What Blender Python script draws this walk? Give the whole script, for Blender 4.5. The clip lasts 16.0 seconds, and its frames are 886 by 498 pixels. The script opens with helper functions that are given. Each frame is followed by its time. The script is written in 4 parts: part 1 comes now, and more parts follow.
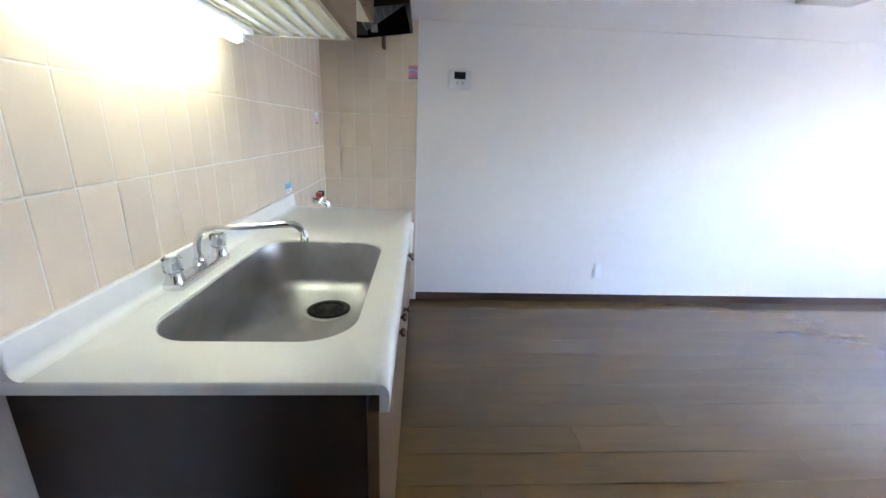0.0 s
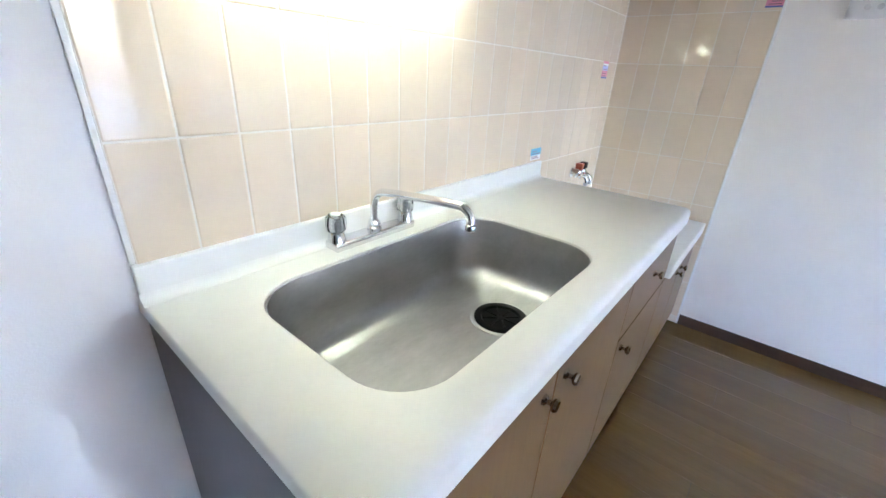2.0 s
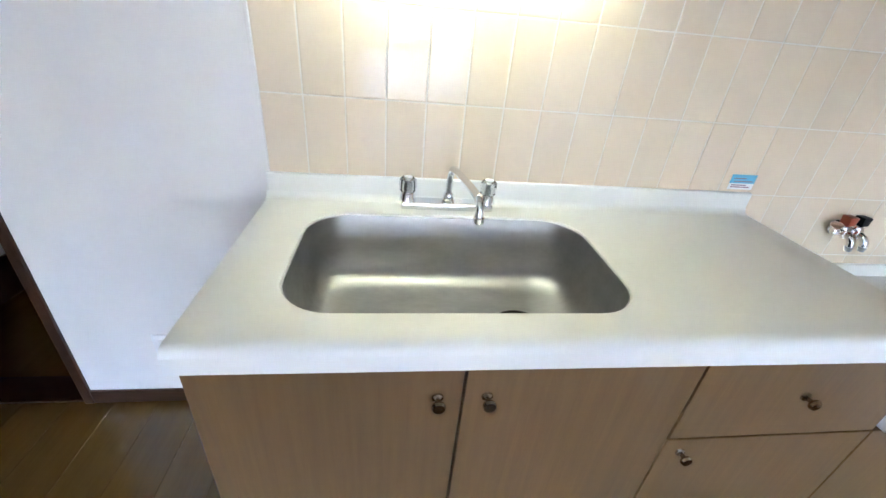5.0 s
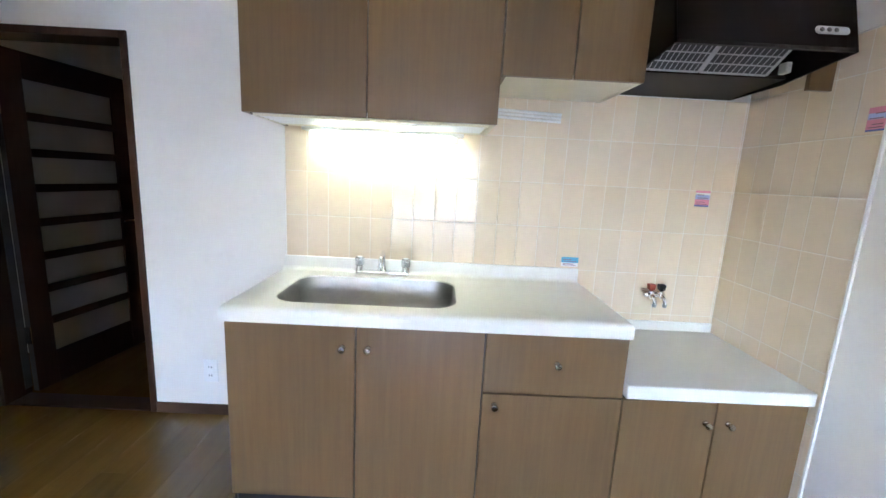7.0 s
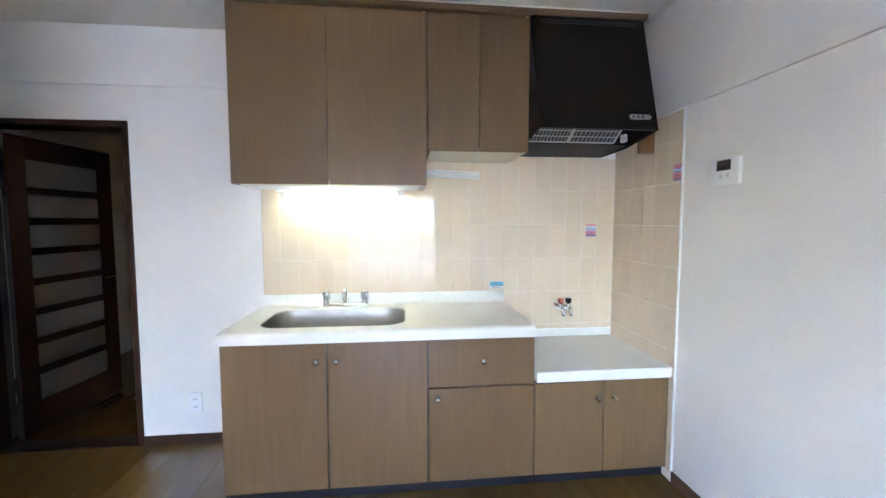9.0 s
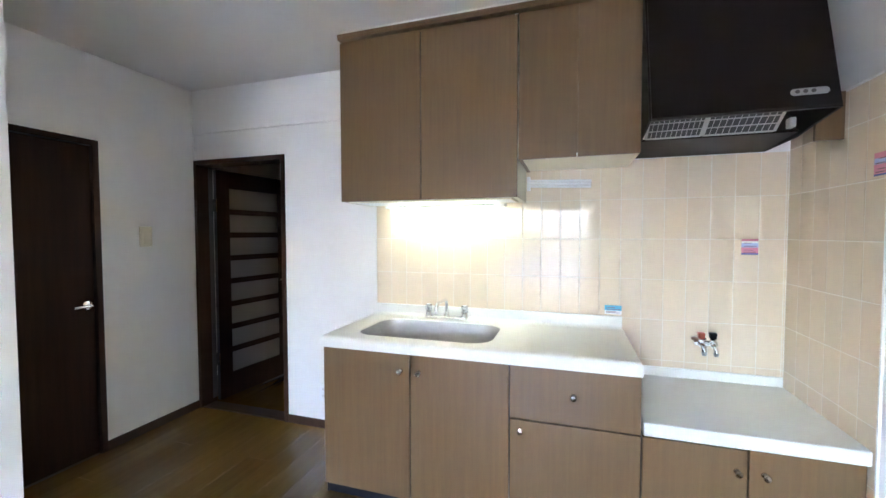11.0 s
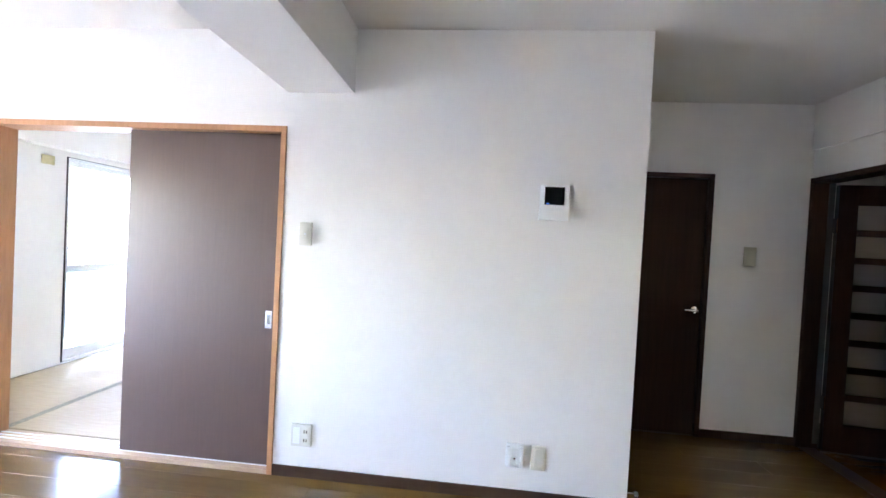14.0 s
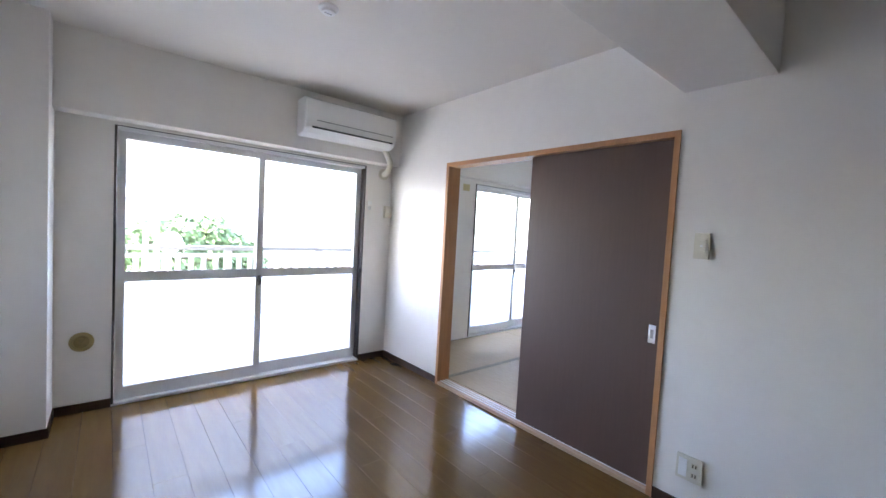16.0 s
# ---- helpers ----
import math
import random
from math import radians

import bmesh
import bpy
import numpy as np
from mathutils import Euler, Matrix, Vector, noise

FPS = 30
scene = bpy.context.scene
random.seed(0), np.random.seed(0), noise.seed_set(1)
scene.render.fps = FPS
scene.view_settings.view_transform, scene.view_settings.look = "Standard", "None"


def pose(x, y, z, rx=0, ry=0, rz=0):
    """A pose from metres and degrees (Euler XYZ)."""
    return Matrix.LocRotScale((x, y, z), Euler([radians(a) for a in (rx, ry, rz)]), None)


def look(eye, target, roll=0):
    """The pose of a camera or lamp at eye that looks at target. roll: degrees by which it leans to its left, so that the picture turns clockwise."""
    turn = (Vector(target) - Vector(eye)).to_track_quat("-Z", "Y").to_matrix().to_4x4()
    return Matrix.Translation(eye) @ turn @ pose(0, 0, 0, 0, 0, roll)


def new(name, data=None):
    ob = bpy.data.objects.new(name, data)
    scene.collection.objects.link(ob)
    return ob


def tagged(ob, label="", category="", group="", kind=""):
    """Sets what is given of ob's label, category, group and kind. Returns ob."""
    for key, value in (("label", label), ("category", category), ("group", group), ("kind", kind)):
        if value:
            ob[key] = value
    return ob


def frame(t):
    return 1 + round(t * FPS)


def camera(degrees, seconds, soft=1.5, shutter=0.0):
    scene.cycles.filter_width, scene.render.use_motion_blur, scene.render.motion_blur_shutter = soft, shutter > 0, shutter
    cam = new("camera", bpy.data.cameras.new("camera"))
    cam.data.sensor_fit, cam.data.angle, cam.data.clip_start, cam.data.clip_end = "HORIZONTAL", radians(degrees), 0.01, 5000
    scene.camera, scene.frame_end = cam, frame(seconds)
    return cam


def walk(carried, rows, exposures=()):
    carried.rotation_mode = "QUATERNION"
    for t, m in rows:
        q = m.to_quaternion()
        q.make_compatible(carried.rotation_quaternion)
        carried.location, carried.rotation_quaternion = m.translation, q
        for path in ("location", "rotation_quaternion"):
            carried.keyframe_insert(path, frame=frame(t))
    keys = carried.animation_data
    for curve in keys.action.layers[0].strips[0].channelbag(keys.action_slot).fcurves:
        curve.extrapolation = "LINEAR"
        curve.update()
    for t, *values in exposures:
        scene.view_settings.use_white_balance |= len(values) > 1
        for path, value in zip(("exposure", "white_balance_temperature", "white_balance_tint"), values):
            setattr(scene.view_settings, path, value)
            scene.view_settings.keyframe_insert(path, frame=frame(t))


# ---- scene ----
cam = camera(96.3, 16.0)
PATH = [
    (0, (-0.590, -0.670, 1.258), (1.320, -0.788, 0.681), 2.2),
    (0.5, (-0.458, -0.656, 1.262), (1.446, -0.598, 0.656), 3.0),
    (1, (-0.342, -0.680, 1.262), (1.526, -0.297, 0.662), 1.6),
    (1.5, (-0.252, -0.775, 1.255), (1.413, 0.098, 0.574), 6.4),
    (2, (-0.14, -0.804, 1.247), (1.282, 0.345, 0.436), 3.1),
    (2.5, (0.001, -0.788, 1.244), (1.209, 0.547, 0.373), 3.5),
    (3, (0.099, -0.83, 1.244), (0.916, 0.75, 0.331), 5.0),
    (3.5, (0.191, -0.93, 1.247), (0.638, 0.716, 0.203), 6.7),
    (3.7, (0.214, -0.948, 1.255), (0.626, 0.699, 0.197), 6.6),
    (5.8, (0.5, -1.375, 1.315), (0.704, 0.469, 0.57), 4.7),
    (6, (0.556, -1.474, 1.291), (0.785, 0.388, 0.648), 4.9),
    (6.5, (0.648, -1.757, 1.313), (0.735, 0.185, 0.843), 2.9),
    (7, (0.768, -1.995, 1.336), (0.792, -0.026, 0.986), 2.9),
    (7.5, (0.811, -2.199, 1.355), (0.931, -0.214, 1.144), 0.7),
    (8, (0.812, -2.422, 1.338), (0.984, -0.44, 1.14), 0.0),
    (8.2, (0.819, -2.472, 1.357), (1.046, -0.492, 1.201), 0.3),
    (10.3, (0.979, -2.507, 1.359), (0.843, -0.516, 1.245), -3.0),
    (10.5, (1.052, -2.476, 1.365), (0.711, -0.507, 1.272), -0.8),
    (11, (1.212, -2.367, 1.368), (0.604, -0.464, 1.292), -0.1),
    (11.5, (1.305, -2.198, 1.375), (0.483, -0.375, 1.331), 0.9),
    (12, (1.388, -2.119, 1.379), (0.163, -0.539, 1.326), 0.9),
    (12.5, (1.496, -2.14, 1.364), (-0.211, -1.105, 1.25), 3.0),
    (13, (1.54, -2.219, 1.384), (-0.345, -1.553, 1.319), 2.3),
    (13.5, (1.507, -2.303, 1.359), (-0.477, -2.061, 1.306), 2.2),
    (14, (1.517, -2.357, 1.345), (-0.475, -2.536, 1.308), 3.0),
    (14.5, (1.546, -2.417, 1.354), (-0.373, -2.977, 1.296), 2.8),
    (15, (1.58, -2.485, 1.354), (-0.208, -3.376, 1.26), 3.3),
    (15.5, (1.634, -2.558, 1.348), (0.055, -3.779, 1.241), 3.3),
    (16, (1.645, -2.632, 1.356), (0.356, -4.158, 1.26), 3.2),
]
EXPOSURE = [(0, 6.72, 5850), (0.5, 6.97, 5850), (1.5, 7.05, 5850), (2.5, 6.95, 5780), (3.5, 6.5, 5800), (6, 7.07, 6120), (7.5, 7.05, 6050), (10.5, 7.15, 6100),
            (12, 7.25, 6120), (12.5, 7.1, 6020), (13.2, 6.87, 6000), (14.0, 6.9, 6280), (14.5, 6.8, 6250), (15.2, 6.1, 6250), (16, 5.3, 6300)]
walk(cam, [(t, look(eye, target, roll)) for t, eye, target, roll in PATH], [(t, e, k, 23 if t < 5 else 21) for t, e, k in EXPOSURE])

# ---- light ----
SUN_EL, SUN_AZ = 48.0, 84.0      # height above the horizon; direction the sun stands in, degrees clockwise from +y
world = bpy.data.worlds.new("sky")
scene.world = world
world.use_nodes = True
wn, wl = world.node_tree.nodes, world.node_tree.links
sky = wn.new("ShaderNodeTexSky")
sky.sky_type = "NISHITA"
sky.sun_disc = False
sky.sun_elevation, sky.sun_rotation = radians(SUN_EL), radians(SUN_AZ)
sky.dust_density = 3.0
wl.new(sky.outputs[0], wn["Background"].inputs[0])
wn["Background"].inputs[1].default_value = 0.15
sun_data = bpy.data.lights.new("sun", "SUN")
sun_data.energy, sun_data.angle, sun_data.color = 2.0, radians(0.6), (1.0, 0.95, 0.88)
sun_lamp = new("sun", sun_data)
ax = radians(SUN_AZ)
sun_dir = Vector((math.sin(ax) * math.cos(radians(SUN_EL)), math.cos(ax) * math.cos(radians(SUN_EL)), math.sin(radians(SUN_EL))))
sun_lamp.matrix_world = look(sun_dir * 60, (0, 0, 0))


# ---- materials ----
def mat(name, color, rough=0.5, metal=0.0, var=0.0, scale=8.0, bump=0.0, bscale=120.0, stretch=(1, 1, 1), color2=None,
        coat=0.0, emit=None, strength=0.0, rough_var=0.0, per_object=0.0, ior=1.45, spec=0.5):
    """A procedural surface: a base colour, broad and fine variation, relief and gloss."""
    m = bpy.data.materials.new(name)
    m.use_nodes = True
    n, l = m.node_tree.nodes, m.node_tree.links
    b = n["Principled BSDF"]
    b.inputs["Roughness"].default_value = rough
    b.inputs["Metallic"].default_value = metal
    b.inputs["Coat Weight"].default_value = coat
    b.inputs["Coat Roughness"].default_value = 0.08
    b.inputs["IOR"].default_value = ior
    b.inputs["Specular IOR Level"].default_value = spec
    c4 = (*color, 1)
    b.inputs["Base Color"].default_value = c4
    co = n.new("ShaderNodeTexCoord")
    mp = n.new("ShaderNodeMapping")
    mp.inputs["Scale"].default_value = stretch
    l.new(co.outputs["Object"], mp.inputs["Vector"])
    if per_object:
        oi = n.new("ShaderNodeObjectInfo")
        cmb = n.new("ShaderNodeCombineXYZ")
        mul = n.new("ShaderNodeMath")
        mul.operation = "MULTIPLY"
        mul.inputs[1].default_value = 37.0
        l.new(oi.outputs["Random"], mul.inputs[0])
        for k in range(3):
            l.new(mul.outputs[0], cmb.inputs[k])
        l.new(cmb.outputs[0], mp.inputs["Location"])
    if var or color2:
        dark = color2 or tuple(c * (1 - var) for c in color)
        t1 = n.new("ShaderNodeTexNoise")
        t1.inputs["Scale"].default_value = scale
        t1.inputs["Detail"].default_value = 6
        t1.inputs["Roughness"].default_value = 0.6
        t2 = n.new("ShaderNodeTexNoise")
        t2.inputs["Scale"].default_value = scale * 7
        t2.inputs["Detail"].default_value = 3
        l.new(mp.outputs[0], t1.inputs["Vector"])
        l.new(mp.outputs[0], t2.inputs["Vector"])
        ad = n.new("ShaderNodeMath")
        ad.operation = "MULTIPLY_ADD"
        ad.inputs[1].default_value = 0.35
        l.new(t2.outputs["Fac"], ad.inputs[0])
        l.new(t1.outputs["Fac"], ad.inputs[2])
        rg = n.new("ShaderNodeMapRange")
        rg.inputs["From Min"].default_value, rg.inputs["From Max"].default_value = 0.42, 0.92
        l.new(ad.outputs[0], rg.inputs["Value"])
        mx = n.new("ShaderNodeMix")
        mx.data_type = "RGBA"
        mx.inputs["A"].default_value, mx.inputs["B"].default_value = c4, (*dark, 1)
        l.new(rg.outputs[0], mx.inputs["Factor"])
        out = mx.outputs["Result"]
        if per_object:
            hs = n.new("ShaderNodeHueSaturation")
            vr = n.new("ShaderNodeMapRange")
            vr.inputs["To Min"].default_value, vr.inputs["To Max"].default_value = 1 - per_object, 1 + per_object
            l.new(oi.outputs["Random"], vr.inputs["Value"])
            l.new(vr.outputs[0], hs.inputs["Value"])
            l.new(out, hs.inputs["Color"])
            out = hs.outputs["Color"]
        l.new(out, b.inputs["Base Color"])
        if rough_var:
            rr = n.new("ShaderNodeMapRange")
            rr.inputs["To Min"].default_value, rr.inputs["To Max"].default_value = rough, rough + rough_var
            l.new(t1.outputs["Fac"], rr.inputs["Value"])
            l.new(rr.outputs[0], b.inputs["Roughness"])
    if bump:
        t3 = n.new("ShaderNodeTexNoise")
        t3.inputs["Scale"].default_value = bscale
        t3.inputs["Detail"].default_value = 4
        l.new(mp.outputs[0], t3.inputs["Vector"])
        bp = n.new("ShaderNodeBump")
        bp.inputs["Strength"].default_value = bump
        bp.inputs["Distance"].default_value = 0.002
        l.new(t3.outputs["Fac"], bp.inputs["Height"])
        l.new(bp.outputs[0], b.inputs["Normal"])
    if emit:
        b.inputs["Emission Color"].default_value = (*emit, 1)
        b.inputs["Emission Strength"].default_value = strength
    return m


M_PAPER = mat("wallpaper", (0.885, 0.855, 0.805), 0.75, var=0.05, scale=2.0, bump=0.25, bscale=260)
M_CEIL = mat("ceiling_paper", (0.84, 0.805, 0.74), 0.8, var=0.04, scale=1.5, bump=0.25, bscale=220)
M_FLOOR = mat("floor_wood", (0.172, 0.096, 0.026), 0.10, color2=(0.130, 0.070, 0.018), scale=3.0, stretch=(7, 0.7, 1),
              rough_var=0.08, per_object=0.06, spec=0.78)
M_JOINT = mat("joint_dark", (0.07, 0.04, 0.014), 0.7)
M_BASE = mat("baseboard_brown", (0.080, 0.042, 0.024), 0.4, spec=0.3, var=0.35, scale=6, stretch=(1, 1, 6), bump=0.05)
M_LAM = mat("laminate_walnut", (0.195, 0.115, 0.048), 0.36, spec=0.45, color2=(0.158, 0.090, 0.040), scale=5.0, stretch=(14, 14, 0.55), bump=0.08, bscale=40,
            per_object=0.06)
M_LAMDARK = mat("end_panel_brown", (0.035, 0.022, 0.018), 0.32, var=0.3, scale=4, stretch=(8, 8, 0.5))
M_CREAM = mat("cabinet_underside", (0.78, 0.74, 0.60), 0.5, var=0.05)
# on the base cabinet bodies this black paints the shade in the door gaps
M_KICK = mat("kick_black", (0.012, 0.012, 0.016), 0.45, var=0.2)
M_TOP = mat("resin_worktop", (0.86, 0.855, 0.81), 0.31, var=0.02, scale=30, rough_var=0.06)
M_SATIN = mat("satin_chrome", (0.80, 0.80, 0.81), 0.24, 1.0)
M_STEEL = mat("brushed_steel", (0.50, 0.50, 0.495), 0.35, 1.0, var=0.20, scale=7, bump=0.04, bscale=90, stretch=(1, 2.2, 2.2), rough_var=0.14)
M_CHROME = mat("chrome", (0.82, 0.83, 0.85), 0.06, 1.0)
M_BLACK = mat("black_rubber", (0.005, 0.005, 0.0055), 0.5, spec=0.2, var=0.3)
M_BRASS = mat("antique_brass", (0.47, 0.40, 0.315), 0.24, 1.0, var=0.35, scale=60)
M_TILE = mat("glazed_tile", (0.805, 0.670, 0.500), 0.05, var=0.06, scale=3, bump=0.06, bscale=9, per_object=0.025, spec=0.36)
M_GROUT = mat("grout", (0.86, 0.79, 0.68), 0.8, var=0.12, scale=40)
M_WHITE = mat("white_plastic", (0.88, 0.88, 0.865), 0.35, var=0.03)
M_IVORY = mat("ivory_plastic", (0.74, 0.705, 0.59), 0.38, var=0.04)
M_YELLOWED = mat("yellowed_plastic", (0.66, 0.60, 0.44), 0.4, var=0.06)
M_CASE = mat("controller_case", (0.83, 0.83, 0.81), 0.35, var=0.04)
M_DARKPL = mat("dark_screen", (0.01, 0.011, 0.014), 0.12)
M_GREY = mat("grey_plastic", (0.35, 0.35, 0.35), 0.4)
M_EDGE = mat("door_edge_grey", (0.095, 0.09, 0.092), 0.5, var=0.1)
M_PALE = mat("pale_grey_plastic", (0.62, 0.62, 0.61), 0.4)
M_HOOD = mat("hood_enamel", (0.010, 0.006, 0.0042), 0.42, spec=0.25, var=0.3, scale=5)
M_FILTER = mat("filter_alloy", (0.55, 0.56, 0.58), 0.4, 0.6, var=0.2, scale=40)
M_FILTDARK = mat("filter_dark", (0.06, 0.065, 0.07), 0.6)
M_DOOR = mat("door_dark", (0.036, 0.0155, 0.0085), 0.55, spec=0.13, var=0.35, scale=4, stretch=(10, 10, 0.6))
M_FRAME = mat("frame_dark", (0.060, 0.026, 0.013), 0.4, spec=0.25, var=0.35, scale=5, stretch=(8, 8, 0.8))
M_FUSUMA = mat("sliding_panel_brown", (0.118, 0.075, 0.059), 0.42, var=0.12, scale=6, stretch=(10, 10, 0.6), bump=0.05)
M_CEDAR = mat("cedar_frame", (0.56, 0.285, 0.135), 0.45, color2=(0.44, 0.21, 0.09), scale=5, stretch=(10, 10, 0.8))
M_SILL = mat("sill_wood", (0.62, 0.43, 0.28), 0.4, var=0.2, scale=6, stretch=(10, 0.8, 10))
M_ALU = mat("aluminium", (0.86, 0.87, 0.88), 0.4, 0.0, var=0.1)
M_ALUDARK = mat("bronze_aluminium", (0.035, 0.030, 0.030), 0.6, 0.0, spec=0.2)
M_TATAMI = mat("tatami_straw", (0.54, 0.42, 0.26), 0.6, color2=(0.45, 0.345, 0.20), scale=8, stretch=(9, 1, 1), bump=0.3, bscale=160)
M_HERI = mat("tatami_edge", (0.44, 0.40, 0.28), 0.8, var=0.5, scale=60)
M_CONC = mat("concrete", (0.28, 0.275, 0.26), 0.85, var=0.25, scale=3, bump=0.3)
M_RAIL = mat("rail_grey", (0.55, 0.54, 0.53), 0.5, 0.2, var=0.15)
# brown pushed to orange: the hall's warm light is put into the colour
M_HALLWARM = mat("hall_panel_warm_light", (0.60, 0.37, 0.20), 0.5, var=0.25, scale=4, stretch=(6, 6, 0.7))
M_BLUE = mat("sticker_blue", (0.10, 0.45, 0.65), 0.4)
M_PINK = mat("sticker_pink", (0.75, 0.28, 0.38), 0.4)
M_LILAC = mat("sticker_lilac", (0.52, 0.58, 0.84), 0.4)
M_RED = mat("valve_red", (0.45, 0.10, 0.05), 0.4)
M_COPPER = mat("dull_copper", (0.45, 0.28, 0.2), 0.4, 0.7, var=0.2, scale=60)
M_NAVY = mat("sticker_navy", (0.12, 0.14, 0.42), 0.4)
M_TUBE = mat("lamp_tube", (0.9, 0.9, 0.85), 0.4, emit=(0.91, 1.0, 0.70), strength=0.32)
M_PORC = mat("vent_yellowed", (0.42, 0.33, 0.14), 0.45, var=0.2, scale=20)
M_VENT2 = mat("vent_dust", (0.30, 0.225, 0.085), 0.6, var=0.4, scale=40)
M_PORC2 = mat("yellow_card", (0.70, 0.62, 0.34), 0.6, var=0.15, scale=20)
M_LEAF = mat("leaves", (0.10, 0.16, 0.065), 0.6, var=0.4, scale=2)
M_BARK = mat("bark", (0.12, 0.09, 0.065), 0.9, var=0.4, scale=10, bump=0.6)
M_GROUND = mat("ground_earth", (0.15, 0.145, 0.13), 0.9, var=0.4, scale=0.3, bump=0.4, bscale=5)
M_FACADE = mat("facade_paint", (0.74, 0.73, 0.71), 0.8, var=0.1, scale=0.5)
M_GLASSDARK = mat("far_glass", (0.30, 0.32, 0.34), 0.3)


def glass_clear():
    m = bpy.data.materials.new("clear_glass")
    m.use_nodes = True
    n, l = m.node_tree.nodes, m.node_tree.links
    tr, gl, mx, fw, pw, ma = (n.new(k) for k in ("ShaderNodeBsdfTransparent", "ShaderNodeBsdfGlossy", "ShaderNodeMixShader", "ShaderNodeLayerWeight",
                                                 "ShaderNodeMath", "ShaderNodeMath"))
    pw.operation, ma.operation = "POWER", "MULTIPLY_ADD"
    pw.inputs[1].default_value, ma.inputs[1].default_value, ma.inputs[2].default_value = 5.0, 0.6, 0.04
    l.new(fw.outputs["Facing"], pw.inputs[0])
    l.new(pw.outputs[0], ma.inputs[0])
    tr.inputs[0].default_value = (0.94, 0.96, 0.95, 1)
    gl.inputs["Roughness"].default_value = 0.01
    l.new(ma.outputs[0], mx.inputs[0])
    l.new(tr.outputs[0], mx.inputs[1])
    l.new(gl.outputs[0], mx.inputs[2])
    l.new(mx.outputs[0], n["Material Output"].inputs[0])
    return m


def glass_frosted(name, t, clear=0.0, tone=(0.75, 0.78, 0.78)):
    m = bpy.data.materials.new(name)
    m.use_nodes = True
    n, l = m.node_tree.nodes, m.node_tree.links
    tl, df, mx, tr, m2 = (n.new(k) for k in ("ShaderNodeBsdfTranslucent", "ShaderNodeBsdfPrincipled", "ShaderNodeMixShader", "ShaderNodeBsdfTransparent", "ShaderNodeMixShader"))
    tr.inputs[0].default_value = (0.95, 0.97, 0.97, 1)
    m2.inputs[0].default_value = clear
    tl.inputs[0].default_value = (0.85, 0.87, 0.88, 1)
    df.inputs["Base Color"].default_value = (*tone, 1)
    df.inputs["Roughness"].default_value = 0.25
    mx.inputs[0].default_value = t
    l.new(df.outputs[0], mx.inputs[1])
    l.new(tl.outputs[0], mx.inputs[2])
    l.new(mx.outputs[0], m2.inputs[1])
    l.new(tr.outputs[0], m2.inputs[2])
    l.new(m2.outputs[0], n["Material Output"].inputs[0])
    return m


M_GLASS = glass_clear()
M_ACRYL = mat("clear_acrylic", (0.95, 0.97, 0.98), 0.04)
M_ACRYL.node_tree.nodes["Principled BSDF"].inputs["Transmission Weight"].default_value = 1.0
M_FROST = glass_frosted("frosted_glass", 0.92, 0.12)
M_FROSTIN = glass_frosted("frosted_door_glass", 0.35, 0.0, (0.30, 0.235, 0.19))


# ---- mesh helpers ----
def cube(bm, x0, x1, y0, y1, z0, z1):
    v = [bm.verts.new((x, y, z)) for z in (z0, z1) for x, y in ((x0, y0), (x1, y0), (x1, y1), (x0, y1))]
    for f in ((3, 2, 1, 0), (4, 5, 6, 7), (0, 1, 5, 4), (1, 2, 6, 5), (2, 3, 7, 6), (3, 0, 4, 7)):
        bm.faces.new([v[i] for i in f])
    return bm


def slab(x0, x1, y0, y1, z0, z1, bevel=0.0, seg=2):
    bm = bmesh.new()
    cube(bm, *sorted((x0, x1)), *sorted((y0, y1)), *sorted((z0, z1)))
    if bevel:
        bmesh.ops.bevel(bm, geom=bm.edges[:], offset=bevel, segments=seg, affect="EDGES", profile=0.6)
    return bm


def slabs(rows):
    bm = bmesh.new()
    for r in rows:
        cube(bm, *r)
    return bm


def lathe(profile, axis="z", at=(0, 0, 0), seg=24, close=True):
    """A turned shape: profile of (radius, along)."""
    bm = bmesh.new()
    rings = []
    for r, h in profile:
        ring = []
        for k in range(seg):
            a = 2 * math.pi * k / seg
            c, d = r * math.cos(a), r * math.sin(a)
            p = {"z": (c, d, h), "y": (c, -h, d), "x": (h, c, d)}[axis]
            ring.append(bm.verts.new((at[0] + p[0], at[1] + p[1], at[2] + p[2])))
        rings.append(ring)
    for a, b in zip(rings, rings[1:]):
        for k in range(seg):
            bm.faces.new((a[k], a[(k + 1) % seg], b[(k + 1) % seg], b[k]))
    if close:
        bm.faces.new(rings[0][::-1])
        bm.faces.new(rings[-1])
    bmesh.ops.recalc_face_normals(bm, faces=bm.faces[:])
    return bm


def tube(points, radius, seg=12, caps=True):
    """A round bar along points; radius a number or one for each point."""
    bm = bmesh.new()
    pts = [Vector(p) for p in points]
    rs = radius if isinstance(radius, (list, tuple)) else [radius] * len(pts)
    rings, side = [], None
    for i, p in enumerate(pts):
        d = (pts[min(i + 1, len(pts) - 1)] - pts[max(i - 1, 0)]).normalized()
        if side is None:
            side = d.orthogonal().normalized()
        side = (side - d * side.dot(d)).normalized()
        up = d.cross(side)
        rings.append([bm.verts.new(p + rs[i] * (side * math.cos(2 * math.pi * k / seg) + up * math.sin(2 * math.pi * k / seg))) for k in range(seg)])
    for a, b in zip(rings, rings[1:]):
        for k in range(seg):
            bm.faces.new((a[k], a[(k + 1) % seg], b[(k + 1) % seg], b[k]))
    if caps:
        bm.faces.new(rings[0][::-1])
        bm.faces.new(rings[-1])
    bmesh.ops.recalc_face_normals(bm, faces=bm.faces[:])
    return bm


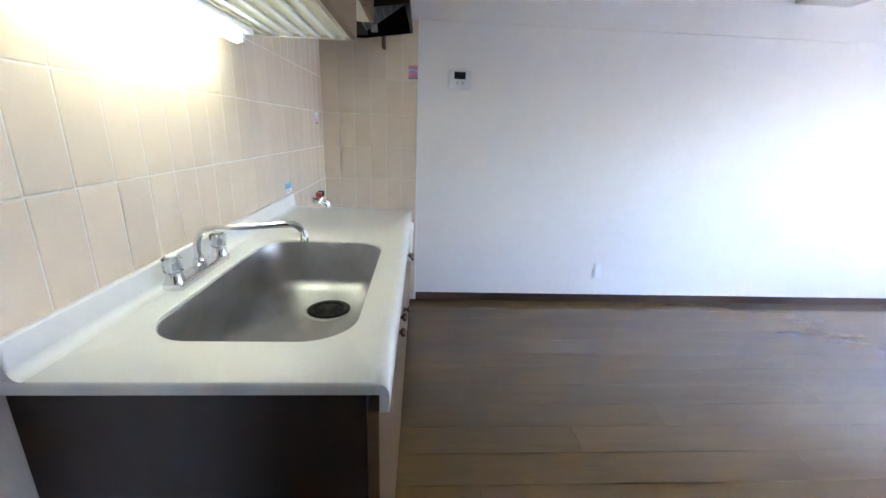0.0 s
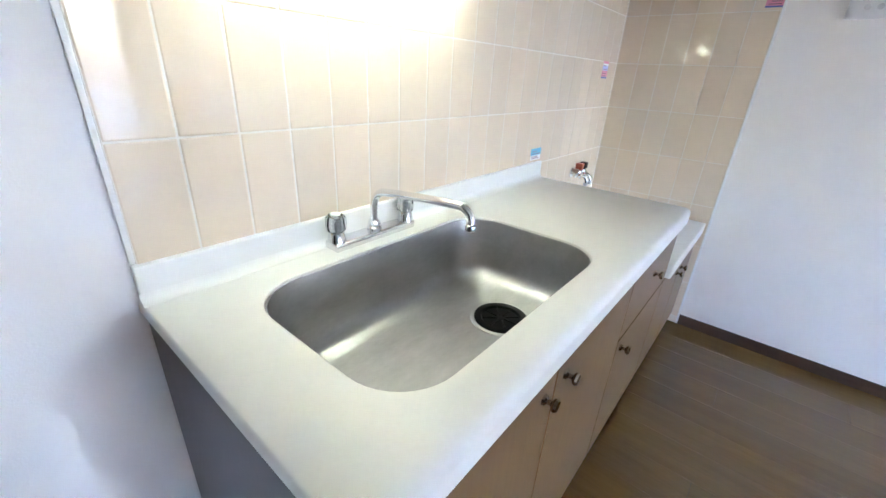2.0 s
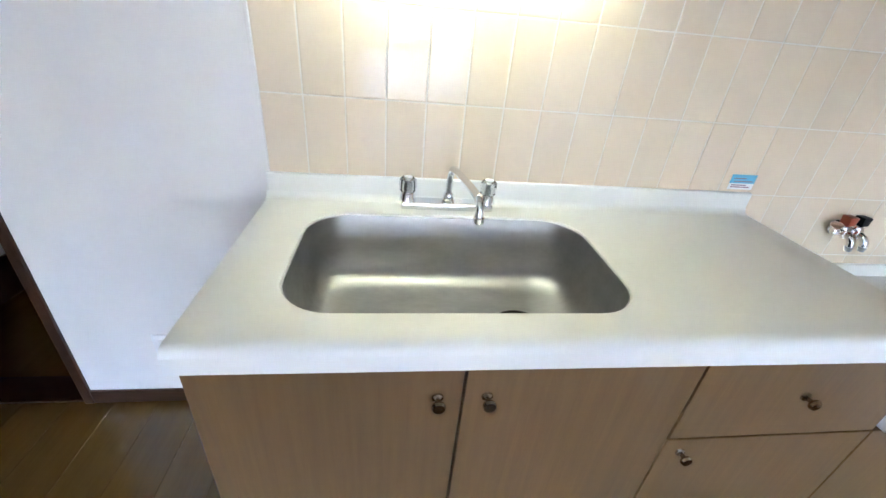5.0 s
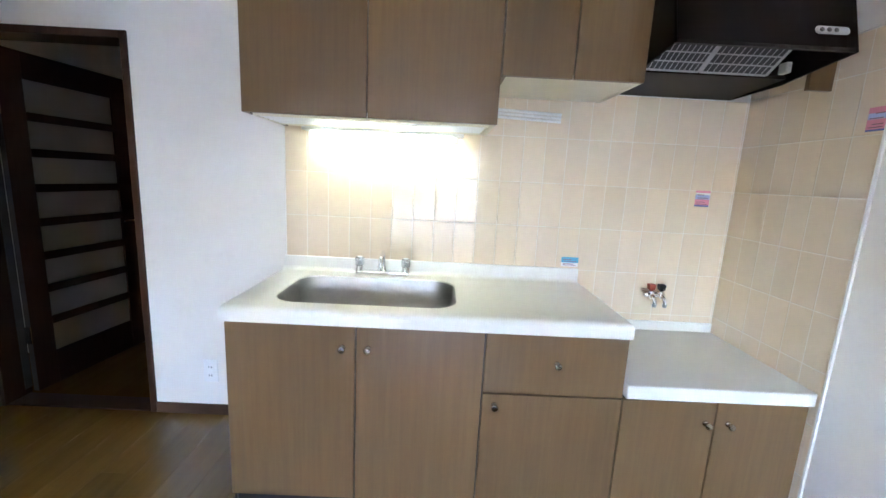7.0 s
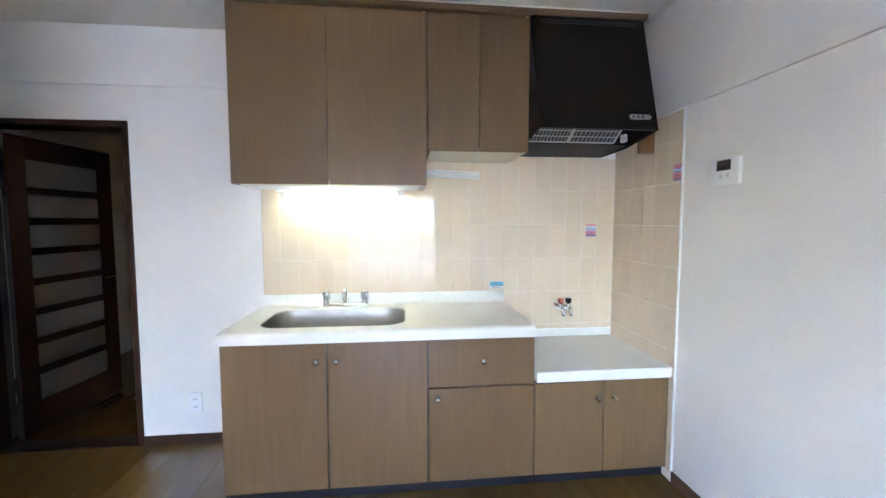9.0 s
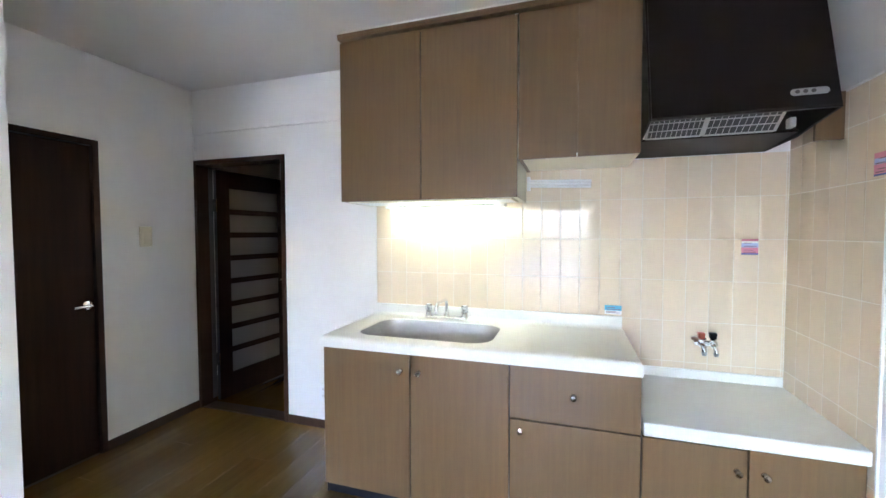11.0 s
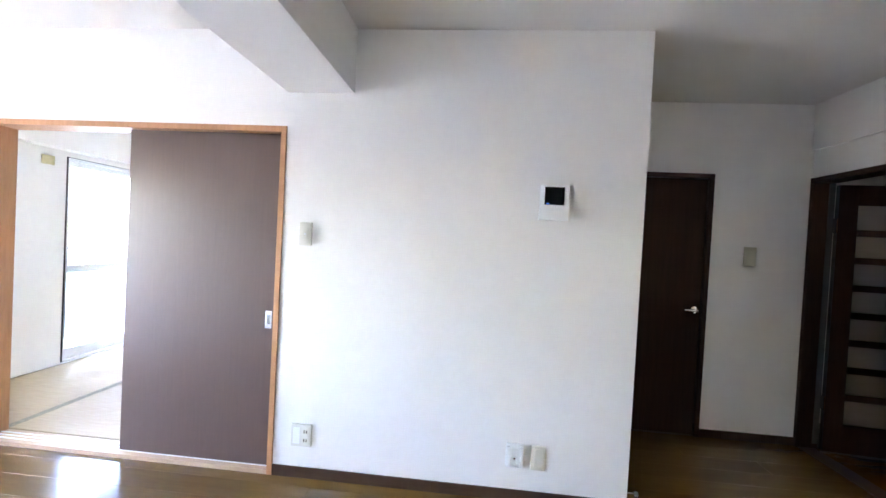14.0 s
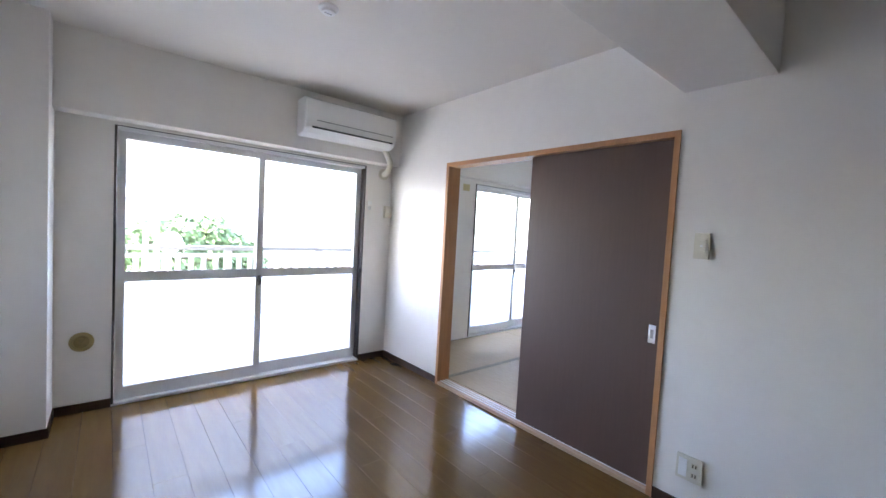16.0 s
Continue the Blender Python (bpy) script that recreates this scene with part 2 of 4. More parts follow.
def curve_points(ctrl, steps=8):
    """Catmull-Rom points through ctrl."""
    p = [Vector(c) for c in ctrl]
    p = [2 * p[0] - p[1]] + p + [2 * p[-1] - p[-2]]
    out = []
    for i in range(1, len(p) - 2):
        for s in range(steps):
            t = s / steps
            out.append(0.5 * ((2 * p[i]) + (p[i + 1] - p[i - 1]) * t + (2 * p[i - 1] - 5 * p[i] + 4 * p[i + 1] - p[i + 2]) * t * t
                              + (3 * p[i] - p[i - 1] - 3 * p[i + 1] + p[i + 2]) * t ** 3))
    return out + [p[-2]]


def mesh_of(name, bm, material, smooth=False):
    me = bpy.data.meshes.new(name)
    bmesh.ops.recalc_face_normals(bm, faces=bm.faces[:])
    bm.to_mesh(me)
    bm.free()
    me.materials.append(material)
    if smooth:
        for p in me.polygons:
            p.use_smooth = True
        me.set_sharp_from_angle(angle=radians(38))
    return me


def part(name, bm, material, parent=None, label="", smooth=False):
    """One mesh object under a thing or a part, in the place where its vertices are."""
    ob = new(name, mesh_of(name, bm, material, smooth))
    if parent is not None:
        ob.parent = parent
        base = parent.matrix_basis if parent.parent is None else parent.parent.matrix_basis @ parent.matrix_parent_inverse @ parent.matrix_basis
        ob.matrix_parent_inverse = base.inverted()
    if label:
        ob["label"] = label
    return ob


def thing(name, at, label, category, group=""):
    ob = new(name)
    ob.empty_display_size = 0.05
    ob.matrix_basis = Matrix.Translation(at)
    return tagged(ob, label, category, group)


def structure(name, bm, material, label, category, smooth=False):
    return tagged(part(name, bm, material, None, "", smooth), label, category, "", "structure")


# ---- plan ----
XE, XW, XI, YS = 2.232, -1.567, -0.585, -6.15   # east wall, recess wall, partition, window wall
YR = -1.53                                      # end of the partition
H = 2.462                                       # ceiling
WT = 0.12                                       # wall thickness
XT = -3.60                                      # far wall of the tatami room
YT = -2.60                                      # back wall of the tatami room
WIN_X0, WIN_X1, WIN_Z0, WIN_Z1 = -0.285, 1.622, 0.014, 1.942
TW_X0, TW_X1 = -3.50, -1.80
SL_Y0, SL_Y1, SL_Z = -5.272, -3.437, 1.932      # outer edges of the sliding door's frame
LAT_X0, LAT_X1, LAT_Z = XW, -0.726, 1.936
DK_Y0, DK_Y1, DK_Z = -1.465, -0.666, 1.943
BEAM_Y0, BEAM_Y1, BEAM_Z = -3.44, -3.065, 2.117
HALL_Y, HALL_X1 = 2.2, -0.55

# ---- setting ----
structure("wall_north", slabs([(LAT_X1, XE + WT, 0, WT, -0.1, H), (XW - WT, LAT_X0, 0, WT, -0.1, H), (LAT_X0, LAT_X1, 0, WT, LAT_Z, H)]),
          M_PAPER, "white textured wallpaper wall behind the kitchen units", "wall")
structure("wall_east", slabs([(XE, XE + WT, YS - 0.2, 0, -0.1, H)]), M_PAPER, "plain white wallpaper wall with a ledge line near the top", "wall")
structure("wall_recess", slabs([(XW - WT, XW, DK_Y1, 0, -0.1, H), (XW - WT, XW, YR - WT, DK_Y0, -0.1, H), (XW - WT, XW, DK_Y0, DK_Y1, DK_Z, H)]),
          M_PAPER, "white wallpaper wall in the recess with a dark door", "wall")
structure("wall_return", slabs([(XW, XI - WT, YR - WT, YR, -0.1, H)]), M_PAPER, "short white wallpaper wall closing the recess", "wall")
structure("wall_partition", slabs([(XI - WT, XI, SL_Y1, YR, -0.1, H), (XI - WT, XI, YS, SL_Y0, -0.1, H), (XI - WT, XI, SL_Y0, SL_Y1, SL_Z, H)]),
          M_PAPER, "long white wallpaper partition with a sliding door", "wall")
structure("wall_south", slabs([(WIN_X1, XE, YS - 0.2, YS, -0.1, H), (TW_X1, WIN_X0, YS - 0.2, YS, -0.1, H), (XT - WT, TW_X0, YS - 0.2, YS, -0.1, H),
                               (WIN_X0, WIN_X1, YS - 0.2, YS, WIN_Z1, H), (TW_X0, TW_X1, YS - 0.2, YS, WIN_Z1, H),
                               (WIN_X0, WIN_X1, YS - 0.2, YS, -0.1, WIN_Z0 - 0.01), (TW_X0, TW_X1, YS - 0.2, YS, -0.1, WIN_Z0 - 0.01)]),
          M_PAPER, "white wallpaper window wall towards the balcony", "wall")
structure("wall_tatami_west", slabs([(XT - WT, XT, YS, YT, -0.1, H)]), M_PAPER, "white wall of the tatami room", "wall")
structure("wall_tatami_north", slabs([(XT - WT, XI - WT, YT, YT + WT, -0.1, H)]), M_PAPER, "white back wall of the tatami room", "wall")
# these two hall walls hold warm light in their colour, no lamp gives it
structure("wall_hall_north", slabs([(XW - 0.6, HALL_X1 + WT, HALL_Y, HALL_Y + WT, -0.1, H)]), M_HALLWARM, "brown panelled end wall of the dim hall, warm light in its colour", "wall")
structure("wall_hall_east", slabs([(HALL_X1, HALL_X1 + WT, WT, HALL_Y, -0.1, H)]), M_HALLWARM, "brown panelled side wall of the dim hall, warm light in its colour", "wall")
structure("wall_hall_west", slabs([(XW - 0.6, XW - 0.48, WT, HALL_Y, -0.1, H), (XW - 0.6, XW - WT, 0, WT, -0.1, H)]), M_PAPER, "pale side wall of the dim hall", "wall")
structure("wall_closet", slabs([(XW - WT - 0.04, XW - WT - 0.002, YR - WT, 0, -0.1, H)]), M_PAPER, "plain wall closing the space behind the dark door", "wall")
structure("ceiling", slabs([(XT - WT, XE + WT, YS - 0.2, HALL_Y + WT, H, H + 0.12)]), M_CEIL, "flat white papered ceiling", "ceiling")
structure("beam_cross", slab(XI, XE - 0.0165, BEAM_Y0, BEAM_Y1, BEAM_Z, H, 0.004), M_PAPER, "boxed white wallpapered beam under the ceiling", "beam")
structure("beam_south", slab(XI, 1.912, YS, YS + 0.15, 1.965, H, 0.004), M_PAPER, "white boxed beam above the balcony window", "beam")
structure("pilaster", slab(1.912, XE, YS, YS + 0.31, 0, H, 0.004), M_PAPER, "white wallpapered corner column beside the window", "column")
structure("beam_north", slab(XW, XE, -0.014, 0, 2.135, H), M_PAPER, "shallow white ledge band along the kitchen wall", "beam")
structure("beam_east", slab(XE - 0.016, XE, YS + 0.32, -0.015, 1.915, H, 0.003), M_PAPER, "shallow white ledge band along the plain wall", "beam")
structure("beam_tatami", slab(XT, XI - WT, YS, YS + 0.12, 1.99, H), M_PAPER, "white boxed beam in the tatami room", "beam")
structure("floor_hall", slabs([(XW - 0.6, HALL_X1 + WT, 0.0, HALL_Y + WT, -0.1, -0.004)]), M_FLOOR, "dark brown boarded floor of the hall", "floor")

BB = [("x", XE, -1, -5.84, -0.645), ("y", 0, -1, LAT_X1, -0.001), ("x", XW, 1, DK_Y1, -0.009), ("x", XI, 1, SL_Y1, YR), ("x", XI, 1, YS + 0.009, SL_Y0),
      ("y", YS, 1, XI, WIN_X0), ("y", YS, 1, WIN_X1, 1.912), ("x", 1.912, -1, YS, -5.84), ("y", YS + 0.31, 1, 1.904, XE - 0.001), ("y", YR, 1, XW, XI)]
for axis, c, s, a, b in BB:
    lo, hi = sorted((c, c + s * 0.008))
    bm = slab(lo, hi, a, b, 0, 0.06, 0.002) if axis == "x" else slab(a, b, lo, hi, 0, 0.06, 0.002)
    structure("baseboard", bm, M_BASE, "dark brown baseboard along the foot of the wall", "baseboard")


# ---- kitchen ----
def knob(x, z, parent, y=-0.605):
    bm = lathe([(0.0115, 0), (0.0105, 0.004), (0.005, 0.008), (0.005, 0.015), (0.012, 0.019), (0.0138, 0.0235), (0.0115, 0.028), (0.003, 0.0292)], "y", (x, y, z), 16)
    return part("knob", bm, M_BRASS, parent, "small antique brass knob", True)


KICK = 0.06
sink_unit = thing("sink_cabinet", (0.75, -0.3, 0), "grey-brown woodgrain sink base cabinet with brass knobs", "cabinet")
# body coloured black so that the gaps between doors look shaded
part("body", slabs([(0.004, 1.497, -0.584, -0.002, KICK, 0.64), (0.004, 0.10, -0.584, -0.002, 0.64, 0.822), (0.88, 1.497, -0.584, -0.002, 0.64, 0.822),
                    (0.10, 0.88, -0.584, -0.56, 0.64, 0.786), (0.10, 0.88, -0.07, -0.002, 0.64, 0.822)]), M_KICK, sink_unit)
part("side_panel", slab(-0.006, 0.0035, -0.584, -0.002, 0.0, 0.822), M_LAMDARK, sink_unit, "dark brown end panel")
part("kick_board", slab(0.004, 1.496, -0.578, -0.563, 0, KICK), M_KICK, sink_unit, "black recessed kick board")
for x0, x1, z0, z1, kx, kz in ((-0.005, 0.4755, KICK, 0.782, 0.43, 0.699), (0.4815, 0.957, KICK, 0.782, 0.525, 0.699), (0.963, 1.497, KICK, 0.537, 1.01, 0.493)):
    d = part("door", slab(x0, x1, -0.605, -0.585, z0, z1, 0.0015), M_LAM, sink_unit)
    knob(kx, kz, d)
d = part("drawer", slab(0.963, 1.497, -0.605, -0.585, 0.543, 0.782, 0.0015), M_LAM, sink_unit)
knob(1.234, 0.671, d)

stove_unit = thing("stove_cabinet", (1.86, -0.3, 0), "low grey-brown woodgrain cabinet for a cooker", "cabinet")
# black body again: gap shade comes from its colour
part("body", slabs([(1.503, 2.222, -0.584, -0.002, KICK, 0.549)]), M_KICK, stove_unit)
part("kick_board", slab(1.504, 2.220, -0.578, -0.563, 0, KICK), M_KICK, stove_unit, "black recessed kick board")
for x0, x1, kx in ((1.5035, 1.866, 1.832), (1.872, 2.222, 1.921)):
    d = part("door", slab(x0, x1, -0.605, -0.585, KICK, 0.538 if kx < 1.9 else 0.547, 0.0015), M_LAM, stove_unit)
    knob(kx, 0.455, d)

SX0, SX1, SY0, SY1, SR = 0.122, 0.856, -0.538, -0.110, 0.11     # sink opening
CT = 0.845                                                       # worktop height


def rounded_loop(x0, x1, y0, y1, r, n=10):
    pts = []
    for cx, cy, a0 in ((x1 - r, y1 - r, 0), (x0 + r, y1 - r, 90), (x0 + r, y0 + r, 180), (x1 - r, y0 + r, 270)):
        for k in range(n + 1):
            a = radians(a0 + 90 * k / n)
            pts.append((cx + r * math.cos(a), cy + r * math.sin(a)))
    return pts


def ring_faces(bm, a, b):
    n = len(a)
    for k in range(n):
        bm.faces.new((a[k], a[(k + 1) % n], b[(k + 1) % n], b[k]))


def worktop():
    bm = bmesh.new()
    inner = rounded_loop(SX0, SX1, SY0, SY1, SR)
    cx, cy = (SX0 + SX1) / 2, (SY0 + SY1) / 2

    def outer(x0, x1, y0, y1):
        # points of the outer edge, corner arcs gathered at the rectangle's corners
        out = []
        for k, (px, py) in enumerate(inner):
            q = k // 11
            t = (k % 11) / 10
            c = ((x1, y1), (x0, y1), (x0, y0), (x1, y0))[q]
            sx, sy = inner[q * 11], inner[q * 11 + 10]
            if q in (0, 2):
                a, b = (c[0], sx[1]), (sy[0], c[1])
            else:
                a, b = (sx[0], c[1]), (c[0], sy[1])
            out.append((a[0] + (c[0] - a[0]) * t * 2, a[1] + (c[1] - a[1]) * t * 2) if t <= 0.5 else
                       (c[0] + (b[0] - c[0]) * (t - 0.5) * 2, c[1] + (b[1] - c[1]) * (t - 0.5) * 2))
        return out
    rings = []
    X0, X1, Y0, Y1 = -0.014, 1.5, -0.624, -0.001
    for x0, x1, y0, y1, z in ((X0 + 0.006, X1 - 0.010, Y0 + 0.028, Y1, CT), (X0 + 0.0035, X1 - 0.007, Y0 + 0.016, Y1, CT - 0.0015), (X0 + 0.0015, X1 - 0.0035, Y0 + 0.0075, Y1, CT - 0.006),
                              (X0 + 0.001, X1 - 0.001, Y0 + 0.002, Y1, CT - 0.0125), (X0, X1, Y0, Y1, CT - 0.022)):
        rings.append([bm.verts.new((x, y, z)) for x, y in outer(x0, x1, y0, y1)])
    lip = [[bm.verts.new((x + (cx - x) * f, y + (cy - y) * f, z)) for x, y in inner] for f, z in ((0.0, CT - 0.0005), (0.008, CT - 0.003), (0.009, CT - 0.007))]
    ring_faces(bm, rings[0], lip[0])
    for a, b in zip(rings, rings[1:]):
        ring_faces(bm, b, a)
    for a, b in zip(lip, lip[1:]):
        ring_faces(bm, a, b)
    ring_faces(bm, rings[-1], lip[-1])
    bmesh.ops.remove_doubles(bm, verts=bm.verts[:], dist=0.00005)
    return bm


top = thing("worktop", (0.75, -0.3, 0.818), "white resin worktop with a rounded front and a low upstand", "worktop")
part("counter", worktop(), M_TOP, top, "", True)
part("front_nose", slab(-0.014, 1.5, -0.624, -0.607, 0.788, CT - 0.022), M_TOP, top, "", True)
part("upstand", slab(-0.010, 1.490, -0.020, -0.0005, CT - 0.001, 0.915, 0.005, 3), M_TOP, top, "white upstand", True)


def sink_basin():
    bm = bmesh.new()
    levels = [(0.001, CT - 0.0075), (0.0045, CT - 0.0072), (0.0055, CT - 0.012), (0.014, 0.74), (0.022, 0.70), (0.034, 0.676), (0.056, 0.662), (0.085, 0.657), (0.12, 0.655)]
    rings = []
    for i, (ins, z) in enumerate(levels):
        r = max(0.03, SR - ins * 0.45)
        rings.append([bm.verts.new((x, y, z)) for x, y in rounded_loop(SX0 + ins, SX1 - ins, SY0 + ins, SY1 - ins, r)])
    for a, b in zip(rings, rings[1:]):
        ring_faces(bm, b, a)
    c = bm.verts.new((0.663, -0.366, 0.652))
    last = rings[-1]
    for k in range(len(last)):
        bm.faces.new((last[k], last[(k + 1) % len(last)], c))
    return bm


basin = thing("sink", (0.48, -0.32, 0.655), "deep brushed stainless steel sink set under the worktop", "sink")
part("basin", sink_basin(), M_STEEL, basin, "", True)
DX, DY, DZ = 0.663, -0.366, 0.6545
part("drain_ring", lathe([(0.0715, 0.001), (0.073, 0.003), (0.077, 0.0028), (0.081, 0.001), (0.081, -0.004), (0.0715, -0.004)], "z", (DX, DY, DZ), 40, False), M_STEEL, basin, "steel drain ring", True)
cover = part("drain_cover", lathe([(0.071, 0.000), (0.071, 0.0045), (0.066, 0.0065), (0.054, 0.0055), (0.050, 0.0005), (0.020, 0.0), (0.010, 0.001)], "z", (DX, DY, DZ), 40), M_BLACK, basin, "black rubber drain cover", True)
for k in range(8):
    a = k * math.pi / 4
    c, s_ = math.cos(a), math.sin(a)
    part("slit", tube([(DX + 0.012 * c, DY + 0.012 * s_, DZ + 0.002), (DX + 0.049 * c, DY + 0.049 * s_, DZ + 0.003)], 0.0020, 6), M_BLACK, cover)

faucet = thing("kitchen_faucet", (0.50, -0.055, CT), "chrome two-handle kitchen tap with a swivel spout", "faucet")
part("base_plate", slab(0.362, 0.626, -0.079, -0.031, CT - 0.0005, CT + 0.020, 0.006, 3), M_SATIN, faucet, "", True)
for hx in (0.380, 0.610):
    hd = part("handle_base", lathe([(0.023, 0.0), (0.019, 0.022), (0.016, 0.026)], "z", (hx, -0.055, CT + 0.019), 24), M_CHROME, faucet, "", True)
    prof = [(0.017, 0.0), (0.0225, 0.005), (0.0245, 0.018), (0.0235, 0.036), (0.018, 0.042), (0.006, 0.043)]
    part("core", lathe([(0.012, 0.0), (0.014, 0.01), (0.012, 0.034), (0.007, 0.038)], "z", (hx, -0.055, CT + 0.0445), 12), M_CHROME, hd, "", True)
    part("handle", lathe(prof, "z", (hx, -0.055, CT + 0.044), 10), M_ACRYL, hd, "clear faceted acrylic handle")
    part("cap", lathe([(0.012, 0.0), (0.012, 0.003), (0.004, 0.004)], "z", (hx, -0.055, CT + 0.0865), 20), M_WHITE, hd)
part("collar", lathe([(0.019, 0), (0.019, 0.008), (0.015, 0.012), (0.0165, 0.02), (0.013, 0.028)], "z", (0.497, -0.055, CT + 0.019), 24), M_CHROME, faucet, "", True)
part("spout", tube(curve_points([(0.497, -0.055, CT + 0.03), (0.497, -0.056, CT + 0.085), (0.499, -0.072, CT + 0.118), (0.503, -0.11, CT + 0.128), (0.513, -0.2, CT + 0.135),
                                 (0.522, -0.30, CT + 0.140), (0.524, -0.322, CT + 0.136), (0.525, -0.337, CT + 0.122), (0.525, -0.341, CT + 0.10)]), 0.0095, 14), M_CHROME, faucet, "", True)
part("aerator", lathe([(0.0105, 0.0), (0.0125, 0.002), (0.0125, 0.014), (0.0105, 0.016)], "z", (0.525, -0.341, CT + 0.090), 18), M_CHROME, faucet, "", True)

stove_top = thing("stove_shelf", (1.86, -0.3, 0.55), "low white resin cooker shelf with a small upstand", "worktop")
part("counter", slab(1.503, 2.226, -0.625, -0.001, 0.551, 0.607, 0.007, 3), M_TOP, stove_top, "", True)
part("upstand", slab(1.503, 2.222, -0.020, -0.001, 0.6065, 0.655, 0.004, 2), M_TOP, stove_top, "", True)


def wall_cabinet(x0, x1, xm, z0, name_label):
    c = thing("wall_cabinet", ((x0 + x1) / 2, -0.2, z0), name_label, "cabinet", "upper kitchen cabinets")
    part("body", slabs([(x0, x0 + 0.016, -0.415, -0.016, z0, 2.42), (x0 + 0.016, x1 - 0.016, -0.415, -0.016, z0 + 0.02, 2.42)]), M_LAM, c)
    part("side_panel", slab(x1 - 0.016, x1, -0.415, -0.016, z0 + 0.001, 2.42), M_CREAM, c, "cream side panel")
    part("underside", slab(x0 + 0.016, x1 - 0.016, -0.414, -0.017, z0 + 0.004, z0 + 0.0195), M_CREAM, c, "cream underside board")
    for a, b in ((x0, xm - 0.003), (xm + 0.003, x1)):
        part("door", slab(a, b, -0.436, -0.416, z0, 2.405, 0.0015), M_LAM, c)
    return c


wall_cabinet(0.005, 0.968, 0.475, 1.546, "tall brown woodgrain wall cabinet above the sink")
wall_cabinet(0.974, 1.504, 1.240, 1.723, "short brown woodgrain wall cabinet beside the range hood")
filler = thing("cabinet_top_trim", (1.07, -0.2, 2.42), "brown woodgrain filler between the wall cabinets and ceiling", "trim")
part("board", slab(-0.004, 2.141, -0.446, -0.017, 2.421, H - 0.014, 0.001), M_LAM, filler)
part("caulk", slab(-0.002, 2.139, -0.443, -0.017, H - 0.0138, H - 0.001), M_CEIL, filler, "white caulk strip under the ceiling")
part("lip", slab(-0.004, 2.141, -0.450, -0.446, 2.436, H - 0.014), M_LAM, filler)

# under-cabinet lamp and slats
lamp = thing("under_cabinet_light", (0.47, -0.09, 1.50), "lit fluorescent tube light under the wall cabinet", "light")
part("housing", slab(0.12, 0.86, -0.125, -0.045, 1.524, 1.550, 0.004), M_WHITE, lamp)
part("tube", tube([(0.17, -0.088, 1.506), (0.81, -0.088, 1.506)], 0.014, 14), M_TUBE, lamp, "glowing fluorescent tube", True)
for x in (0.158, 0.822):
    part("lamp_holder", slab(x - 0.012, x + 0.012, -0.107, -0.069, 1.497, 1.525, 0.003), M_WHITE, lamp)
rack = thing("slatted_vent", (0.62, -0.27, 1.53), "grey slatted rack under the wall cabinet", "rack")
part("frame", slabs([(0.03, 0.94, -0.40, -0.39, 1.539, 1.5495), (0.03, 0.94, -0.14, -0.13, 1.539, 1.5495), (0.03, 0.04, -0.39, -0.14, 1.539, 1.5495), (0.93, 0.94, -0.39, -0.14, 1.539, 1.5495)]), M_CREAM, rack)
for k in range(5):
    y = -0.36 + k * 0.047
    part("slat", slab(0.04, 0.93, y - 0.008, y + 0.008, 1.540, 1.5495, 0.002), M_ALU, rack)

towel = thing("towel_rack", (0.98, -0.02, 1.65), "white folding towel rack with three arms on the tiles", "rack")
part("bracket", slab(0.972, 0.992, -0.032, -0.0005, 1.615, 1.695, 0.003), M_WHITE, towel)
for k in range(3):
    z = 1.640 + k * 0.0155
    part("arm", tube([(0.985, -0.026 - 0.002 * k, z), (1.322, -0.026 - 0.002 * k, z - 0.012)], 0.0076, 10), M_WHITE, towel)

# range hood
hood = thing("range_hood", (1.82, -0.3, 1.77), "black-brown enamelled range hood with two mesh filters", "range hood")
HX0, HX1 = 1.508, 2.120


def prism(xa, xb, prof):
    bm = bmesh.new()
    a = [bm.verts.new((xa, y, z)) for y, z in prof]
    b = [bm.verts.new((xb, y, z)) for y, z in prof]
    n = len(prof)
    bm.faces.new(a)
    bm.faces.new(b[::-1])
    for k in range(n):
        bm.faces.new((a[k], b[k], b[(k + 1) % n], a[(k + 1) % n]))
    bmesh.ops.recalc_face_normals(bm, faces=bm.faces[:])
    return bm


cove = [(-0.0195, CT - 0.0005)] + [(-0.039 + 0.0185 * math.cos(radians(a)), CT + 0.0190 + 0.0185 * math.sin(radians(a))) for a in range(0, -91, -15)] + [(-0.039, CT - 0.0005)]
part("cove", prism(-0.012, 1.489, cove), M_TOP, top, "", True)
side = [(-0.018, 1.768), (-0.31, 1.772), (-0.60, 1.813), (-0.452, 2.36), (-0.44, 2.415), (-0.018, 2.415)]
part("side_panel", prism(HX0, HX0 + 0.008, side), M_HOOD, hood)
part("side_panel", prism(HX1 - 0.008, HX1, side), M_HOOD, hood)
part("front_panel", prism(HX0 + 0.008, HX1 - 0.008, [(-0.60, 1.813), (-0.603, 1.823), (-0.457, 2.36), (-0.445, 2.415), (-0.43, 2.415), (-0.445, 2.36), (-0.585, 1.837), (-0.585, 1.813)]), M_HOOD, hood)
part("top_vent", slabs([(HX0 + 0.05, HX1 - 0.05, -0.458, -0.452, 2.375, 2.382), (HX0 + 0.05, HX1 - 0.05, -0.454, -0.448, 2.39, 2.397)]), M_KICK, hood)
part("bottom_plate", prism(HX0 + 0.008, HX1 - 0.008, [(-0.018, 1.768), (-0.33, 1.79), (-0.33, 1.80), (-0.018, 1.78)]), M_HOOD, hood)
